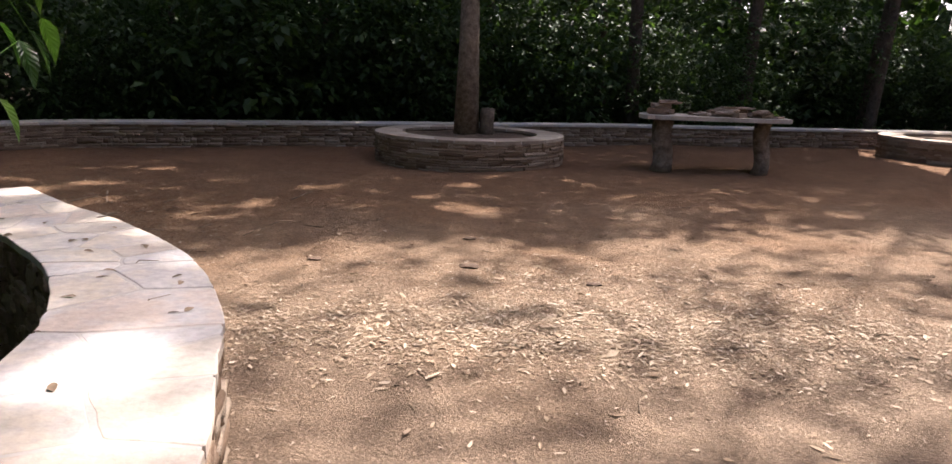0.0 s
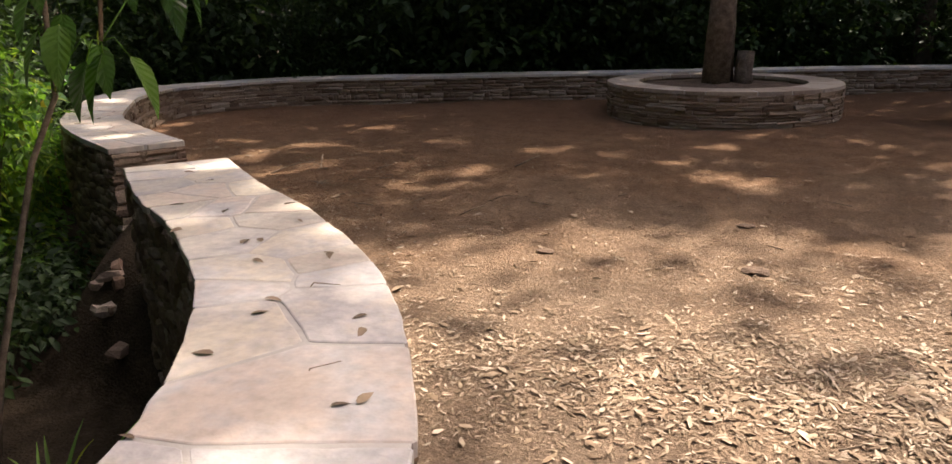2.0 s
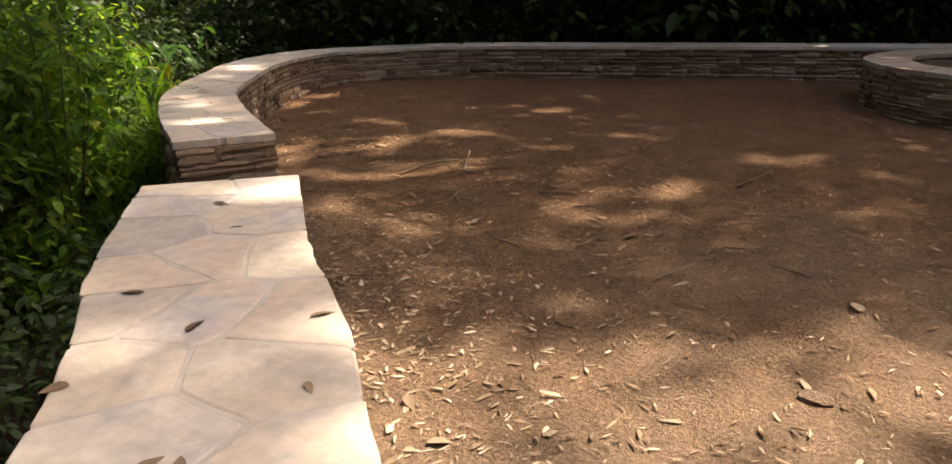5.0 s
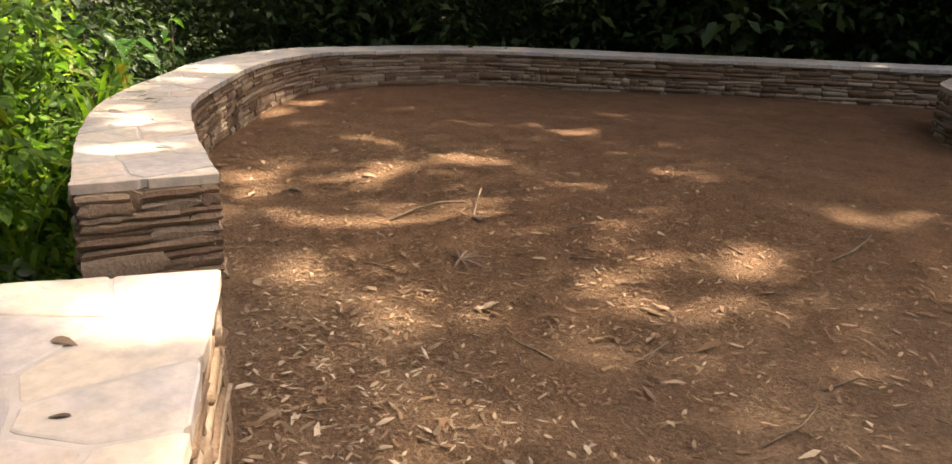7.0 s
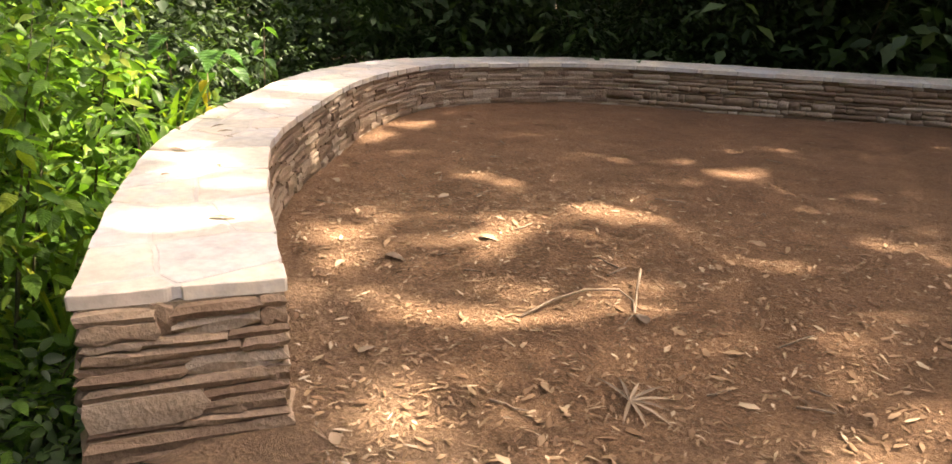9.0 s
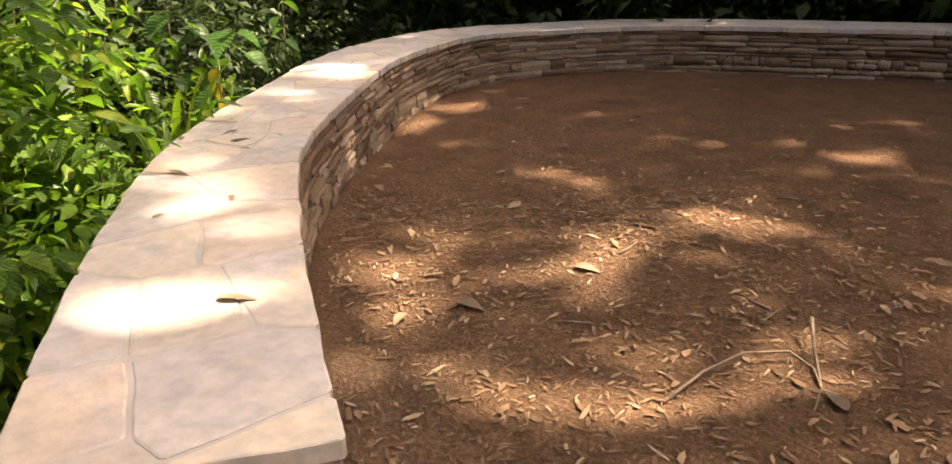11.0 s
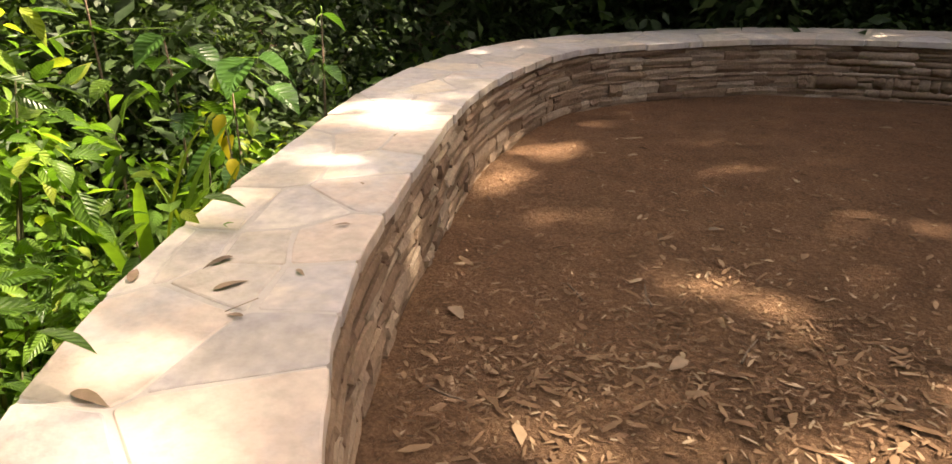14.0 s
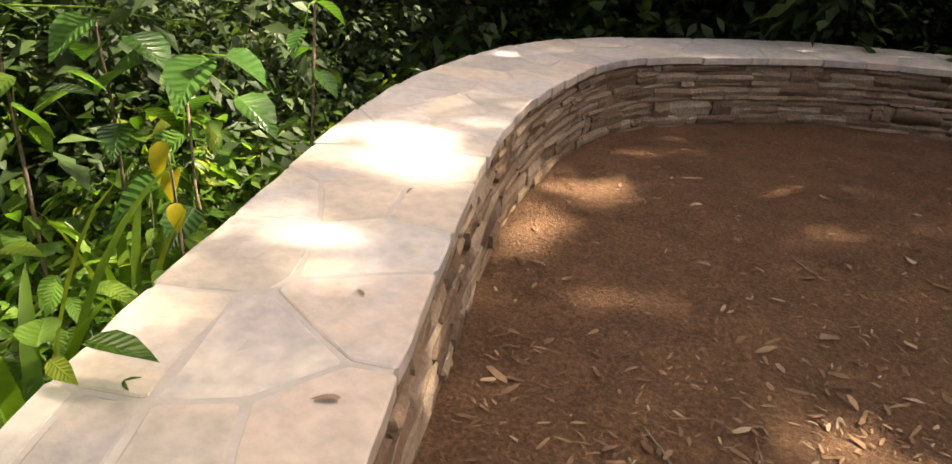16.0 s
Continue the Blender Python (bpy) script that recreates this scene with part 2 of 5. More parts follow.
def leaves(name, base, along, normal, length, width, material, droop=0.15, fold=0.18):
    """Many leaves in one mesh: each a folded, pointed, drooping blade. All arguments are arrays."""
    along = along / np.linalg.norm(along, axis=1, keepdims=True)
    side = np.cross(normal, along)
    side /= np.linalg.norm(side, axis=1, keepdims=True) + 1e-9
    up = np.cross(along, side)
    L, W = length[:, None], width[:, None]
    cols = []
    for f, w in ((0.0, 0.0), (0.08, 0.30), (0.28, 0.49), (0.55, 0.44), (0.80, 0.21), (1.0, 0.0)):
        mid = base + along * L * f - up * L * droop * f * f
        if w:
            cols += [mid - side * W * w + up * W * fold * w * 2, mid, mid + side * W * w + up * W * fold * w * 2]
        else:
            cols += [mid]
    v = np.stack(cols, axis=1).reshape(-1, 3)
    f = [(0, 2, 1), (0, 3, 2)]
    for r in (1, 4, 7):
        f += [(r, r + 1, r + 4), (r, r + 4, r + 3), (r + 1, r + 2, r + 5), (r + 1, r + 5, r + 4)]
    f = np.array(f + [(10, 11, 13), (11, 12, 13)])
    faces = (np.arange(len(base))[:, None, None] * 14 + f[None]).reshape(-1, 3)
    me = tri_mesh(name, v, faces, material)
    me.polygons.foreach_set("use_smooth", [True] * len(me.polygons))
    across = [(q, w, 0.0) for q in (0.10, 0.30, 0.55, 0.80) for w in (-1.0, 0.0, 1.0)]
    blade = np.array([(0.0, 0.0, 0.0)] + across + [(1.0, 0.0, 0.0)], np.float32)
    me.attributes.new("blade", "FLOAT_VECTOR", "POINT").data.foreach_set("vector", np.tile(blade, (len(base), 1)).ravel())
    return me


def tri_mesh(name, v, faces, material):
    me = bpy.data.meshes.new(name)
    me.vertices.add(len(v))
    me.vertices.foreach_set("co", np.asarray(v, dtype=np.float32).ravel())
    me.loops.add(faces.size)
    me.loops.foreach_set("vertex_index", faces.astype(np.int32).ravel())
    me.polygons.add(len(faces))
    me.polygons.foreach_set("loop_start", np.arange(0, faces.size, 3, dtype=np.int32))
    me.materials.append(material)
    me.update(calc_edges=True)
    return me


def simple_leaves(name, base, along, normal, length, width, material):
    """Cheap leaves of four triangles for crowns and woods."""
    along = along / np.linalg.norm(along, axis=1, keepdims=True)
    side = np.cross(normal, along)
    side /= np.linalg.norm(side, axis=1, keepdims=True) + 1e-9
    up = np.cross(along, side)
    L, W = length[:, None], width[:, None]
    mid = base + along * L * 0.45
    cols = [base, mid - side * W * 0.5 + up * W * 0.12, mid, mid + side * W * 0.5 + up * W * 0.12, base + along * L - up * L * 0.12]
    v = np.stack(cols, axis=1).reshape(-1, 3)
    f = np.array([(0, 2, 1), (0, 3, 2), (1, 2, 4), (2, 3, 4)])
    faces = (np.arange(len(base))[:, None, None] * 5 + f[None]).reshape(-1, 3)
    return tri_mesh(name, v, faces, material)


def shards(name, centre, along, normal, length, width, material, nr):
    """Broken bits of leaf and bark: flat uneven pieces of five corners, a little bent."""
    along = along / np.linalg.norm(along, axis=1, keepdims=True)
    side = np.cross(normal, along)
    side /= np.linalg.norm(side, axis=1, keepdims=True) + 1e-9
    up = np.cross(along, side)
    n = len(centre)
    cols = []
    for u, w in ((-0.5, 0.0), (-0.2, -0.5), (0.35, -0.4), (0.5, 0.15), (0.0, 0.5)):
        q = (u + nr.uniform(-0.16, 0.16, n))[:, None] * length[:, None]
        p = (w + nr.uniform(-0.22, 0.22, n))[:, None] * width[:, None]
        cols.append(centre + along * q + side * p + up * np.abs(p) * nr.uniform(0.0, 0.5, n)[:, None])
    v = np.stack(cols, axis=1).reshape(-1, 3)
    f = np.array([(0, 1, 4), (1, 2, 4), (2, 3, 4)])
    return tri_mesh(name, v, (np.arange(n)[:, None, None] * 5 + f[None]).reshape(-1, 3), material)


def unit(v):
    return v / (np.linalg.norm(v, axis=-1, keepdims=True) + 1e-9)


class Line:
    """A smooth line on the ground through a few points, by length."""

    def __init__(self, pts, flare=None):
        self.flare = flare or (lambda x, y, w: 1.0)
        p = [2 * np.array(pts[0]) - np.array(pts[1])] + [np.array(q, float) for q in pts] + [2 * np.array(pts[-1]) - np.array(pts[-2])]
        out = []
        for i in range(1, len(p) - 2):
            for t in np.linspace(0, 1, 24, endpoint=False):
                out.append(0.5 * (2 * p[i] + (p[i + 1] - p[i - 1]) * t + (2 * p[i - 1] - 5 * p[i] + 4 * p[i + 1] - p[i + 2]) * t ** 2
                                  + (3 * p[i] - p[i - 1] - 3 * p[i + 1] + p[i + 2]) * t ** 3))
        out.append(p[-2])
        self.p = np.array(out, float)
        self.s = np.concatenate([[0], np.cumsum(np.linalg.norm(np.diff(self.p, axis=0), axis=1))])
        self.length = self.s[-1]

    def centre(self, s):
        return np.array([np.interp(s, self.s, self.p[:, 0]), np.interp(s, self.s, self.p[:, 1])])

    def along(self, s):
        d = self.centre(min(s + 0.06, self.length)) - self.centre(max(s - 0.06, 0))
        return d / np.linalg.norm(d)

    def at(self, s, w):
        """A point at w metres to the right of the line."""
        d = self.along(s)
        c = self.centre(min(max(s, 0), self.length)) + d * (min(s, 0) + max(s - self.length, 0))
        return c + np.array([d[1], -d[0]]) * w * self.flare(c[0], c[1], w)


# ---- plan ----
WALL_W = 0.52
SOUTH = Line([(-1.9, -2.2), (-1.3, -1.0), (-0.88, 0.2), (-0.85, 1.20), (-1.01, 1.88), (-1.13, 2.31), (-1.48, 2.93), (-2.04, 3.52), (-2.52, 3.90), (-3.09, 4.44)],
             lambda x, y, w: 1.0 + 0.13 * min(max((2.4 - y) / 0.9, 0.0), 1.0))
NORTH = Line([(-3.87, 5.10), (-4.62, 5.58), (-5.33, 6.14), (-5.97, 6.95), (-6.48, 7.70), (-6.80, 8.40), (-6.95, 9.05), (-6.80, 9.68), (-6.10, 10.62), (-4.72, 11.30),
              (-2.00, 12.36), (2.0, 13.85), (5.0, 14.50), (12.0, 15.3), (15.0, 12.0), (14.0, 4.0), (8.0, -3.0)], lambda x, y, w: (0.94 if w > 0 else 0.86) + (0.06 if w > 0 else 0.12) * min(max(y - 7.2, 0.0), 1.0))


def south_top(s):
    return 0.455


def north_top(s):
    """The long wall sinks a little towards its far bend."""
    return 0.412 - 0.045 * min(max((s - 3.6) / 2.4, 0.0), 1.0)


EDGE = np.concatenate([SOUTH.p[::6], NORTH.p[::6]])


def inside(x, y):
    """How far a place lies inside the terrace's edge, in metres (below zero: outside)."""
    a, b = EDGE, np.roll(EDGE, -1, axis=0)
    q = np.stack([x, y], axis=-1)[..., None, :]
    ab = b - a
    t = np.clip(((q - a) * ab).sum(-1) / (ab * ab).sum(-1), 0, 1)
    d = np.linalg.norm(q - (a + ab * t[..., None]), axis=-1).min(-1)
    cross = ((a[:, 1] > q[..., 1]) != (b[:, 1] > q[..., 1])) & (q[..., 0] < a[:, 0] + (q[..., 1] - a[:, 1]) / (b[:, 1] - a[:, 1] + 1e-12) * ab[:, 0])
    return np.where(cross.sum(-1) % 2 == 1, d, -d)


def drop_at(x, y):
    """Depth of the ground outside the terrace: deepest by the south wall, shallower to the north."""
    return 0.80 - 0.45 * np.clip((y - 5.5) / 4.0, 0, 1)


def ground_height(x, y):
    x, y = np.asarray(x, float), np.asarray(y, float)
    d = inside(x, y)
    # steep under the walls, a gentle earth ramp in the opening between them
    gap = np.exp(-((x + 3.75) ** 2 + (y - 4.45) ** 2) / 0.8)
    k = np.clip((d + 0.16 + 0.85 * gap) / (0.22 + 0.75 * gap), 0, 1)
    k = k * k * (3 - 2 * k)
    bumps = 0.012 * np.sin(1.7 * x + 0.6 * y) + 0.010 * np.sin(2.3 * y - 1.1 * x) + 0.006 * np.sin(5.1 * x + 2.0 * y) * np.sin(4.3 * y)
    return -drop_at(x, y) * (1 - k) + bumps


def make_ground():
    fx = np.concatenate([[-400, -120, -60, -35, -22, -15, -11], np.arange(-9, 9.01, 0.11), [10, 11.5, 13, 16, 22, 35, 60, 120, 400]])
    fy = np.concatenate([[-400, -120, -60, -30, -15, -8, -5], np.arange(-3.7, 14.61, 0.11), [15, 16, 18, 22, 30, 60, 120, 400]])
    X, Y = np.meshgrid(fx, fy)
    Z = np.concatenate([ground_height(X[i], Y[i])[None] for i in range(len(fy))])
    rng = np.random.default_rng(3)
    Z = Z + rng.normal(0, 0.0035, Z.shape)
    v = np.stack([X, Y, Z], -1).reshape(-1, 3)
    w = len(fx)
    i, j = np.meshgrid(np.arange(w - 1), np.arange(len(fy) - 1))
    a = (j * w + i).ravel()
    f = np.concatenate([np.stack([a, a + 1, a + 1 + w], 1), np.stack([a, a + 1 + w, a + w], 1)])
    me = tri_mesh("ground", v, f, M_EARTH)
    # faces outside the terrace take the earth with shade in its colour
    me.materials.append(M_SHADE_EARTH)
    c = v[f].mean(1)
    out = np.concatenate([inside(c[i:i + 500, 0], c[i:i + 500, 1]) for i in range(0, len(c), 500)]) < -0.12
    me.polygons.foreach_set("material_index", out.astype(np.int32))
    me.polygons.foreach_set("use_smooth", [True] * len(me.polygons))
    tagged(new("ground", me), "trodden red-brown earth with grit and dust", "ground", kind="structure")


make_ground()


# ---- stones ----
def block(seed, name, material, rough=0.09, bevel=0.045):
    """A unit block with uneven corners and worn edges."""
    rng = random.Random(seed)
    # three lengths by two heights on each face, split unevenly, bulging a little at the middle
    cut = [-0.5, rng.uniform(-0.28, -0.06), rng.uniform(0.06, 0.28), 0.5]
    bm = bmesh.new()
    grid = {}
    for i, x in enumerate(cut):
        for j, y in enumerate((-0.5, 0.5)):
            for k, z in enumerate((-0.5, rng.uniform(-0.15, 0.15), 0.5)):
                end, rim = i in (0, 3), k != 1
                out = (-0.07 if rim else 0.0) * (-1 if j == 0 else 1)
                grid[i, j, k] = bm.verts.new((x + rng.uniform(-rough, rough) * (0.55 if end else 0.4) - (math.copysign(bevel, x) if end and rim else 0.0),
                                              y + out + rng.uniform(-rough, rough) * 0.5, z + rng.uniform(-rough, rough) * (1.3 if rim else 0.6) - (math.copysign(bevel, z) * 0.8 if end and rim else 0.0)))
    for i in range(3):
        for k in range(2):
            bm.faces.new((grid[i, 0, k], grid[i + 1, 0, k], grid[i + 1, 0, k + 1], grid[i, 0, k + 1]))
            bm.faces.new((grid[i + 1, 1, k], grid[i, 1, k], grid[i, 1, k + 1], grid[i + 1, 1, k + 1]))
        bm.faces.new((grid[i, 1, 0], grid[i + 1, 1, 0], grid[i + 1, 0, 0], grid[i, 0, 0]))
        bm.faces.new((grid[i, 0, 2], grid[i + 1, 0, 2], grid[i + 1, 1, 2], grid[i, 1, 2]))
    for k in range(2):
        bm.faces.new((grid[0, 1, k], grid[0, 0, k], grid[0, 0, k + 1], grid[0, 1, k + 1]))
        bm.faces.new((grid[3, 0, k], grid[3, 1, k], grid[3, 1, k + 1], grid[3, 0, k + 1]))
    bmesh.ops.triangulate(bm, faces=bm.faces[:])
    me = bpy.data.meshes.new(name)
    bm.to_mesh(me)
    bm.free()
    me.materials.append(material)
    return me


LEDGE = [block(k, "stone", M_LEDGE) for k in range(24)]


def joined(name, items, material, parent, label):
    """Many blocks in one mesh: items are (mesh, matrix)."""
    vs, fs, o = [], [], 0
    cache = {}
    for me, m in items:
        if me.name not in cache:
            co = np.empty(len(me.vertices) * 3, np.float32)
            me.vertices.foreach_get("co", co)
            tri = np.empty(len(me.loops), np.int32)
            me.loops.foreach_get("vertex_index", tri)
            cache[me.name] = (co.reshape(-1, 3), tri.reshape(-1, 3))
        co, tri = cache[me.name]
        a = np.array(m)
        vs.append(co @ a[:3, :3].T + a[:3, 3])
        fs.append(tri + o)
        o += len(co)
    if items:
        ob = part(name, tri_mesh(name, np.concatenate(vs), np.concatenate(fs), material), material, parent, label)
        tagged(ob, kind="stuff")


def courses(place, length, z0, top, rng, depth=0.10, coarse=False):
    """Ledgestone courses on a face: place(s, out) gives a point and the face's direction; top(s) its upper end. Yields (mesh, matrix, s)."""
    z = z0
    while z < top(0) - 0.012:
        h = rng.uniform(0.045, 0.10) if coarse else rng.choice((0.024, 0.028, 0.032, 0.038, 0.045, 0.055, 0.075))
        s = rng.uniform(0.0, 0.02)
        while s < length:
            ln = min(rng.uniform(0.06, 0.15) if coarse else rng.choice((0.07, 0.11, 0.15, 0.2, 0.25, 0.31, 0.38)) * rng.uniform(0.8, 1.2) * (0.75 if h > 0.055 else 1.0), length + 0.004 - s)
            room = top(s) - z
            hs = min(h, room) if room > 0.010 else 0.0
            if ln > 0.03 and hs:
                split = hs > 0.05 and rng.random() < 0.45
                for k in range(2 if split else 1):
                    hh = hs * (0.42 if k else 0.58) if split else hs
                    zz = z + (hs * 0.58 if k else 0.0) + hh / 2
                    p, yaw = place(s + ln / 2, rng.choice((-0.006, -0.002, 0.0, 0.002, 0.004, 0.009)) * (2.5 if coarse else 1.0) - depth / 2)
                    m = pose(p[0], p[1], zz, rng.uniform(-2, 2), rng.uniform(-9, 9) if coarse else rng.uniform(-1.5, 1.5), math.degrees(yaw) + rng.uniform(-1.2, 1.2))
                    yield rng.choice(LEDGE), m @ Matrix.Diagonal((ln * 1.01, depth, hh * 1.05, 1)), s
            s += ln + rng.uniform(0.001, 0.007)
        z += h + 0.002


def clip(poly, px, py, nx, ny):
    """The piece of a convex outline on the near side of a line."""
    out = []
    for i in range(len(poly)):
        a, b = poly[i], poly[(i + 1) % len(poly)]
        da, db = (a[0] - px) * nx + (a[1] - py) * ny, (b[0] - px) * nx + (b[1] - py) * ny
        if da <= 0:
            out.append(a)
        if da * db < 0:
            t = da / (da - db)
            out.append((a[0] + (b[0] - a[0]) * t, a[1] + (b[1] - a[1]) * t))
    return out


def flag_outlines(length, width, seed, pitch=0.26, per=2.2, joint=0.012):
    """Crazy paving: outlines of irregular flags over a strip."""
    rng = random.Random(seed)
    seeds = []
    s = -0.1
    while s < length + 0.2:
        n = rng.choice((1, 2, 2, 2, 3)) if per > 1.6 else rng.choice((1, 1, 2))
        for k in range(n):
            seeds.append((s + rng.uniform(-0.13, 0.13), -width / 2 + width * (k + 0.5 + rng.uniform(-0.3, 0.3)) / n))
        s += pitch * rng.uniform(0.75, 1.25)
    for i, (a, b) in enumerate(seeds):
        poly = [(a - 0.6, -width / 2), (a + 0.6, -width / 2), (a + 0.6, width / 2), (a - 0.6, width / 2)]
        poly = clip(poly, 0, 0, -1, 0)
        poly = clip(poly, length, 0, 1, 0) if poly else poly
        for j, (c, d) in enumerate(seeds):
            if j != i and abs(c - a) < 1.3 and poly:
                dx, dy = c - a, d - b
                r = math.hypot(dx, dy) or 1
                poly = clip(poly, (a + c) / 2 - dx / r * joint / 2, (b + d) / 2 - dy / r * joint / 2, dx, dy)
        if len(poly) < 3:
            continue
        # rough, broken edges
        rough = []
        for k in range(len(poly)):
            p, q = poly[k], poly[(k + 1) % len(poly)]
            ln = math.hypot(q[0] - p[0], q[1] - p[1])
            if ln < 0.012:
                continue
            steps = max(1, int(ln / 0.07))
            for e in range(steps):
                t = e / steps
                jit = 0.005 if e else 0.002
                rough.append((p[0] + (q[0] - p[0]) * t + rng.uniform(-jit, jit), p[1] + (q[1] - p[1]) * t + rng.uniform(-jit, jit)))
        # knock the corners off
        soft = []
        for k in range(len(rough)):
            p, q = rough[k], rough[(k + 1) % len(rough)]
            soft += [(p[0] * 0.92 + q[0] * 0.08, p[1] * 0.92 + q[1] * 0.08), (p[0] * 0.08 + q[0] * 0.92, p[1] * 0.08 + q[1] * 0.92)]
        rim = rng.uniform(-0.006, 0.006)
        rough = [(p, q + math.copysign(rim, q)) if abs(q) > width / 2 - 0.02 else (p, q) for p, q in soft]
        if len(rough) > 5:
            yield rough, rng.uniform(0.0, 0.003), rng


def flag_mesh(outline, place, top, thick, rng, material=None):
    """A flag with a worn upper edge, on a strip given by place(s, w)."""
    cx, cy = sum(p[0] for p in outline) / len(outline), sum(p[1] for p in outline) / len(outline)
    tilt_s, tilt_w = rng.uniform(-0.006, 0.006), rng.uniform(-0.006, 0.006)
    verts, n = [], len(outline)
    for inset, dz in ((0.0, -thick), (0.0, -0.0025), (0.005, 0.0)):
        for s, w in outline:
            d = math.hypot(s - cx, w - cy) or 1
            k = 1 - inset / d
            ss, ww = cx + (s - cx) * k, cy + (w - cy) * k
            p = place(ss, ww)
            verts.append((p[0], p[1], top + dz + (ss - cx) * tilt_s + (ww - cy) * tilt_w))
    p = place(cx, cy)
    verts.append((p[0], p[1], top + rng.uniform(-0.002, 0.003)))
    faces = []
    for r in range(2):
        for k in range(n):
            a, b = r * n + k, r * n + (k + 1) % n
            faces.append((a, b, b + n, a + n))
    faces += [(2 * n + k, 2 * n + (k + 1) % n, 3 * n) for k in range(n)]
    return mesh_from("flagstone", verts, faces, material or M_FLAG)


def strip_body(line, s0, s1, half, z0, top, down):
    verts, faces = [], []
    n = max(2, int((s1 - s0) / 0.12))
    for i in range(n + 1):
        s = s0 + (s1 - s0) * i / n
        z1 = top(s) - down
        for w, z in ((-half, z0 if z0 < 0 else z1 - z0), (half, z0 if z0 < 0 else z1 - z0), (half, z1), (-half, z1)):
            p = line.at(s, w)
            verts.append((p[0], p[1], z))
    for i in range(n):
        for k in range(4):
            a, b = 4 * i + k, 4 * i + (k + 1) % 4
            faces.append((a, a + 4, b + 4, b))
    faces += [(0, 1, 2, 3), (4 * n + 3, 4 * n + 2, 4 * n + 1, 4 * n)]
    return verts, faces


def seat_wall(name, line, top, s_near, seed, low, label):
    """A curved ledgestone seat wall with a crazy-paved top. s_near: the stretch whose stones are pieces of their own; low: depth of its outer foot."""
    wall = tagged(new(name), label, "wall", kind="structure")
    half = WALL_W / 2
    part("core", mesh_from("core", *strip_body(line, 0.002, line.length - 0.002, half - 0.012, -low, top, 0.036), M_CORE), M_CORE, wall, "dark mortar core")
    part("mortar_bed", mesh_from("mortar_bed", *strip_body(line, 0.01, line.length - 0.01, half + 0.004, 0.030, top, 0.0012), M_MORTAR), M_MORTAR, wall, "grey mortar bed between the flags")
    rng = random.Random(seed)
    near, far = [], []

    def face(side):
        def place(s, out):
            p, d = line.at(s, side * (half + out)), line.along(s)
            return p, math.atan2(d[1], d[0])
        return place

    def end(at, sign):
        def place(s, out):
            p, d = line.at(at + sign * (out + 0.022), s - half), line.along(at)
            return p, math.atan2(d[1], d[0]) + math.pi / 2
        return place

    for side, foot in ((1, -0.03), (-1, -low)):
        for me, m, s in courses(face(side), line.length, foot, lambda q: top(q) - 0.034, rng, 0.10, side < 0):
            (near if s_near[0] < s < s_near[1] and (side == s_near[2] or s_near[2] == 0) else far).append((me, m))
    for at, sign in ((0.0, -1), (line.length, 1)):
        for me, m, s in courses(end(at, sign), WALL_W, -low * 0.6, lambda q: top(at) - 0.034, rng):
            (near if abs(at - s_near[3]) < 0.1 else far).append((me, m))
    return wall, near, far


LATE = []
wall_1, near_1, far_1 = seat_wall("wall_1", SOUTH, south_top, (SOUTH.length - 2.3, SOUTH.length, -1, SOUTH.length), 11, 0.85, "low curved ledgestone seat wall topped with pale flagstones")
wall_2, near_2, far_2 = seat_wall("wall_2", NORTH, north_top, (0.0, 7.2, 1, 0.0), 12, 0.80, "long curved ledgestone seat wall topped with pale flagstones")
joined("far_stones", far_1, M_LEDGE, wall_1, "stacked brown ledgestones")
joined("far_stones", far_2, M_LEDGE, wall_2, "stacked brown ledgestones")


# ---- round planters ----
def ring_planter(cx, cy, r_out, r_in, top, seed, label):
    thing = tagged(new("round_planter"), label, "planter", "round planters")
    thing.location = (cx, cy, 0)
    rng = random.Random(seed)
    n = 48
    rings = ((r_in + 0.03, -0.05), (r_out - 0.012, -0.05), (r_out - 0.012, top - 0.04), (r_in + 0.03, top - 0.04))
    verts = [(r * math.cos(2 * math.pi * k / n), r * math.sin(2 * math.pi * k / n), z) for k in range(n) for r, z in rings]
    faces = [(4 * k + j, 4 * ((k + 1) % n) + j, 4 * ((k + 1) % n) + (j + 1) % 4, 4 * k + (j + 1) % 4) for k in range(n) for j in range(4)]
    part("core", mesh_from("core", verts, faces, M_CORE), M_CORE, thing, "dark mortar core")
    rings = ((r_in + 0.01, top - 0.04), (r_out - 0.004, top - 0.04), (r_out - 0.004, top - 0.003), (r_in + 0.01, top - 0.003))
    verts = [(r * math.cos(2 * math.pi * k / n), r * math.sin(2 * math.pi * k / n), z) for k in range(n) for r, z in rings]
    part("mortar_bed", mesh_from("mortar_bed", verts, faces, M_MORTAR), M_MORTAR, thing)
    v = [(0, 0, top + 0.0)]
    for j, r in enumerate((0.35, 0.7, r_in + 0.02)):
        v += [(r * math.cos(2 * math.pi * k / n), r * math.sin(2 * math.pi * k / n), top - 0.02 - 0.02 * j + rng.uniform(-0.012, 0.012)) for k in range(n)]
    f = [(0, 1 + k, 1 + (k + 1) % n) for k in range(n)]
    for j in range(2):
        f += [(1 + j * n + k, 1 + (j + 1) * n + k, 1 + (j + 1) * n + (k + 1) % n, 1 + j * n + (k + 1) % n) for k in range(n)]
    part("soil", mesh_from("soil", v, f, M_SOIL, True), M_SOIL, thing, "dark bare soil")
    return thing


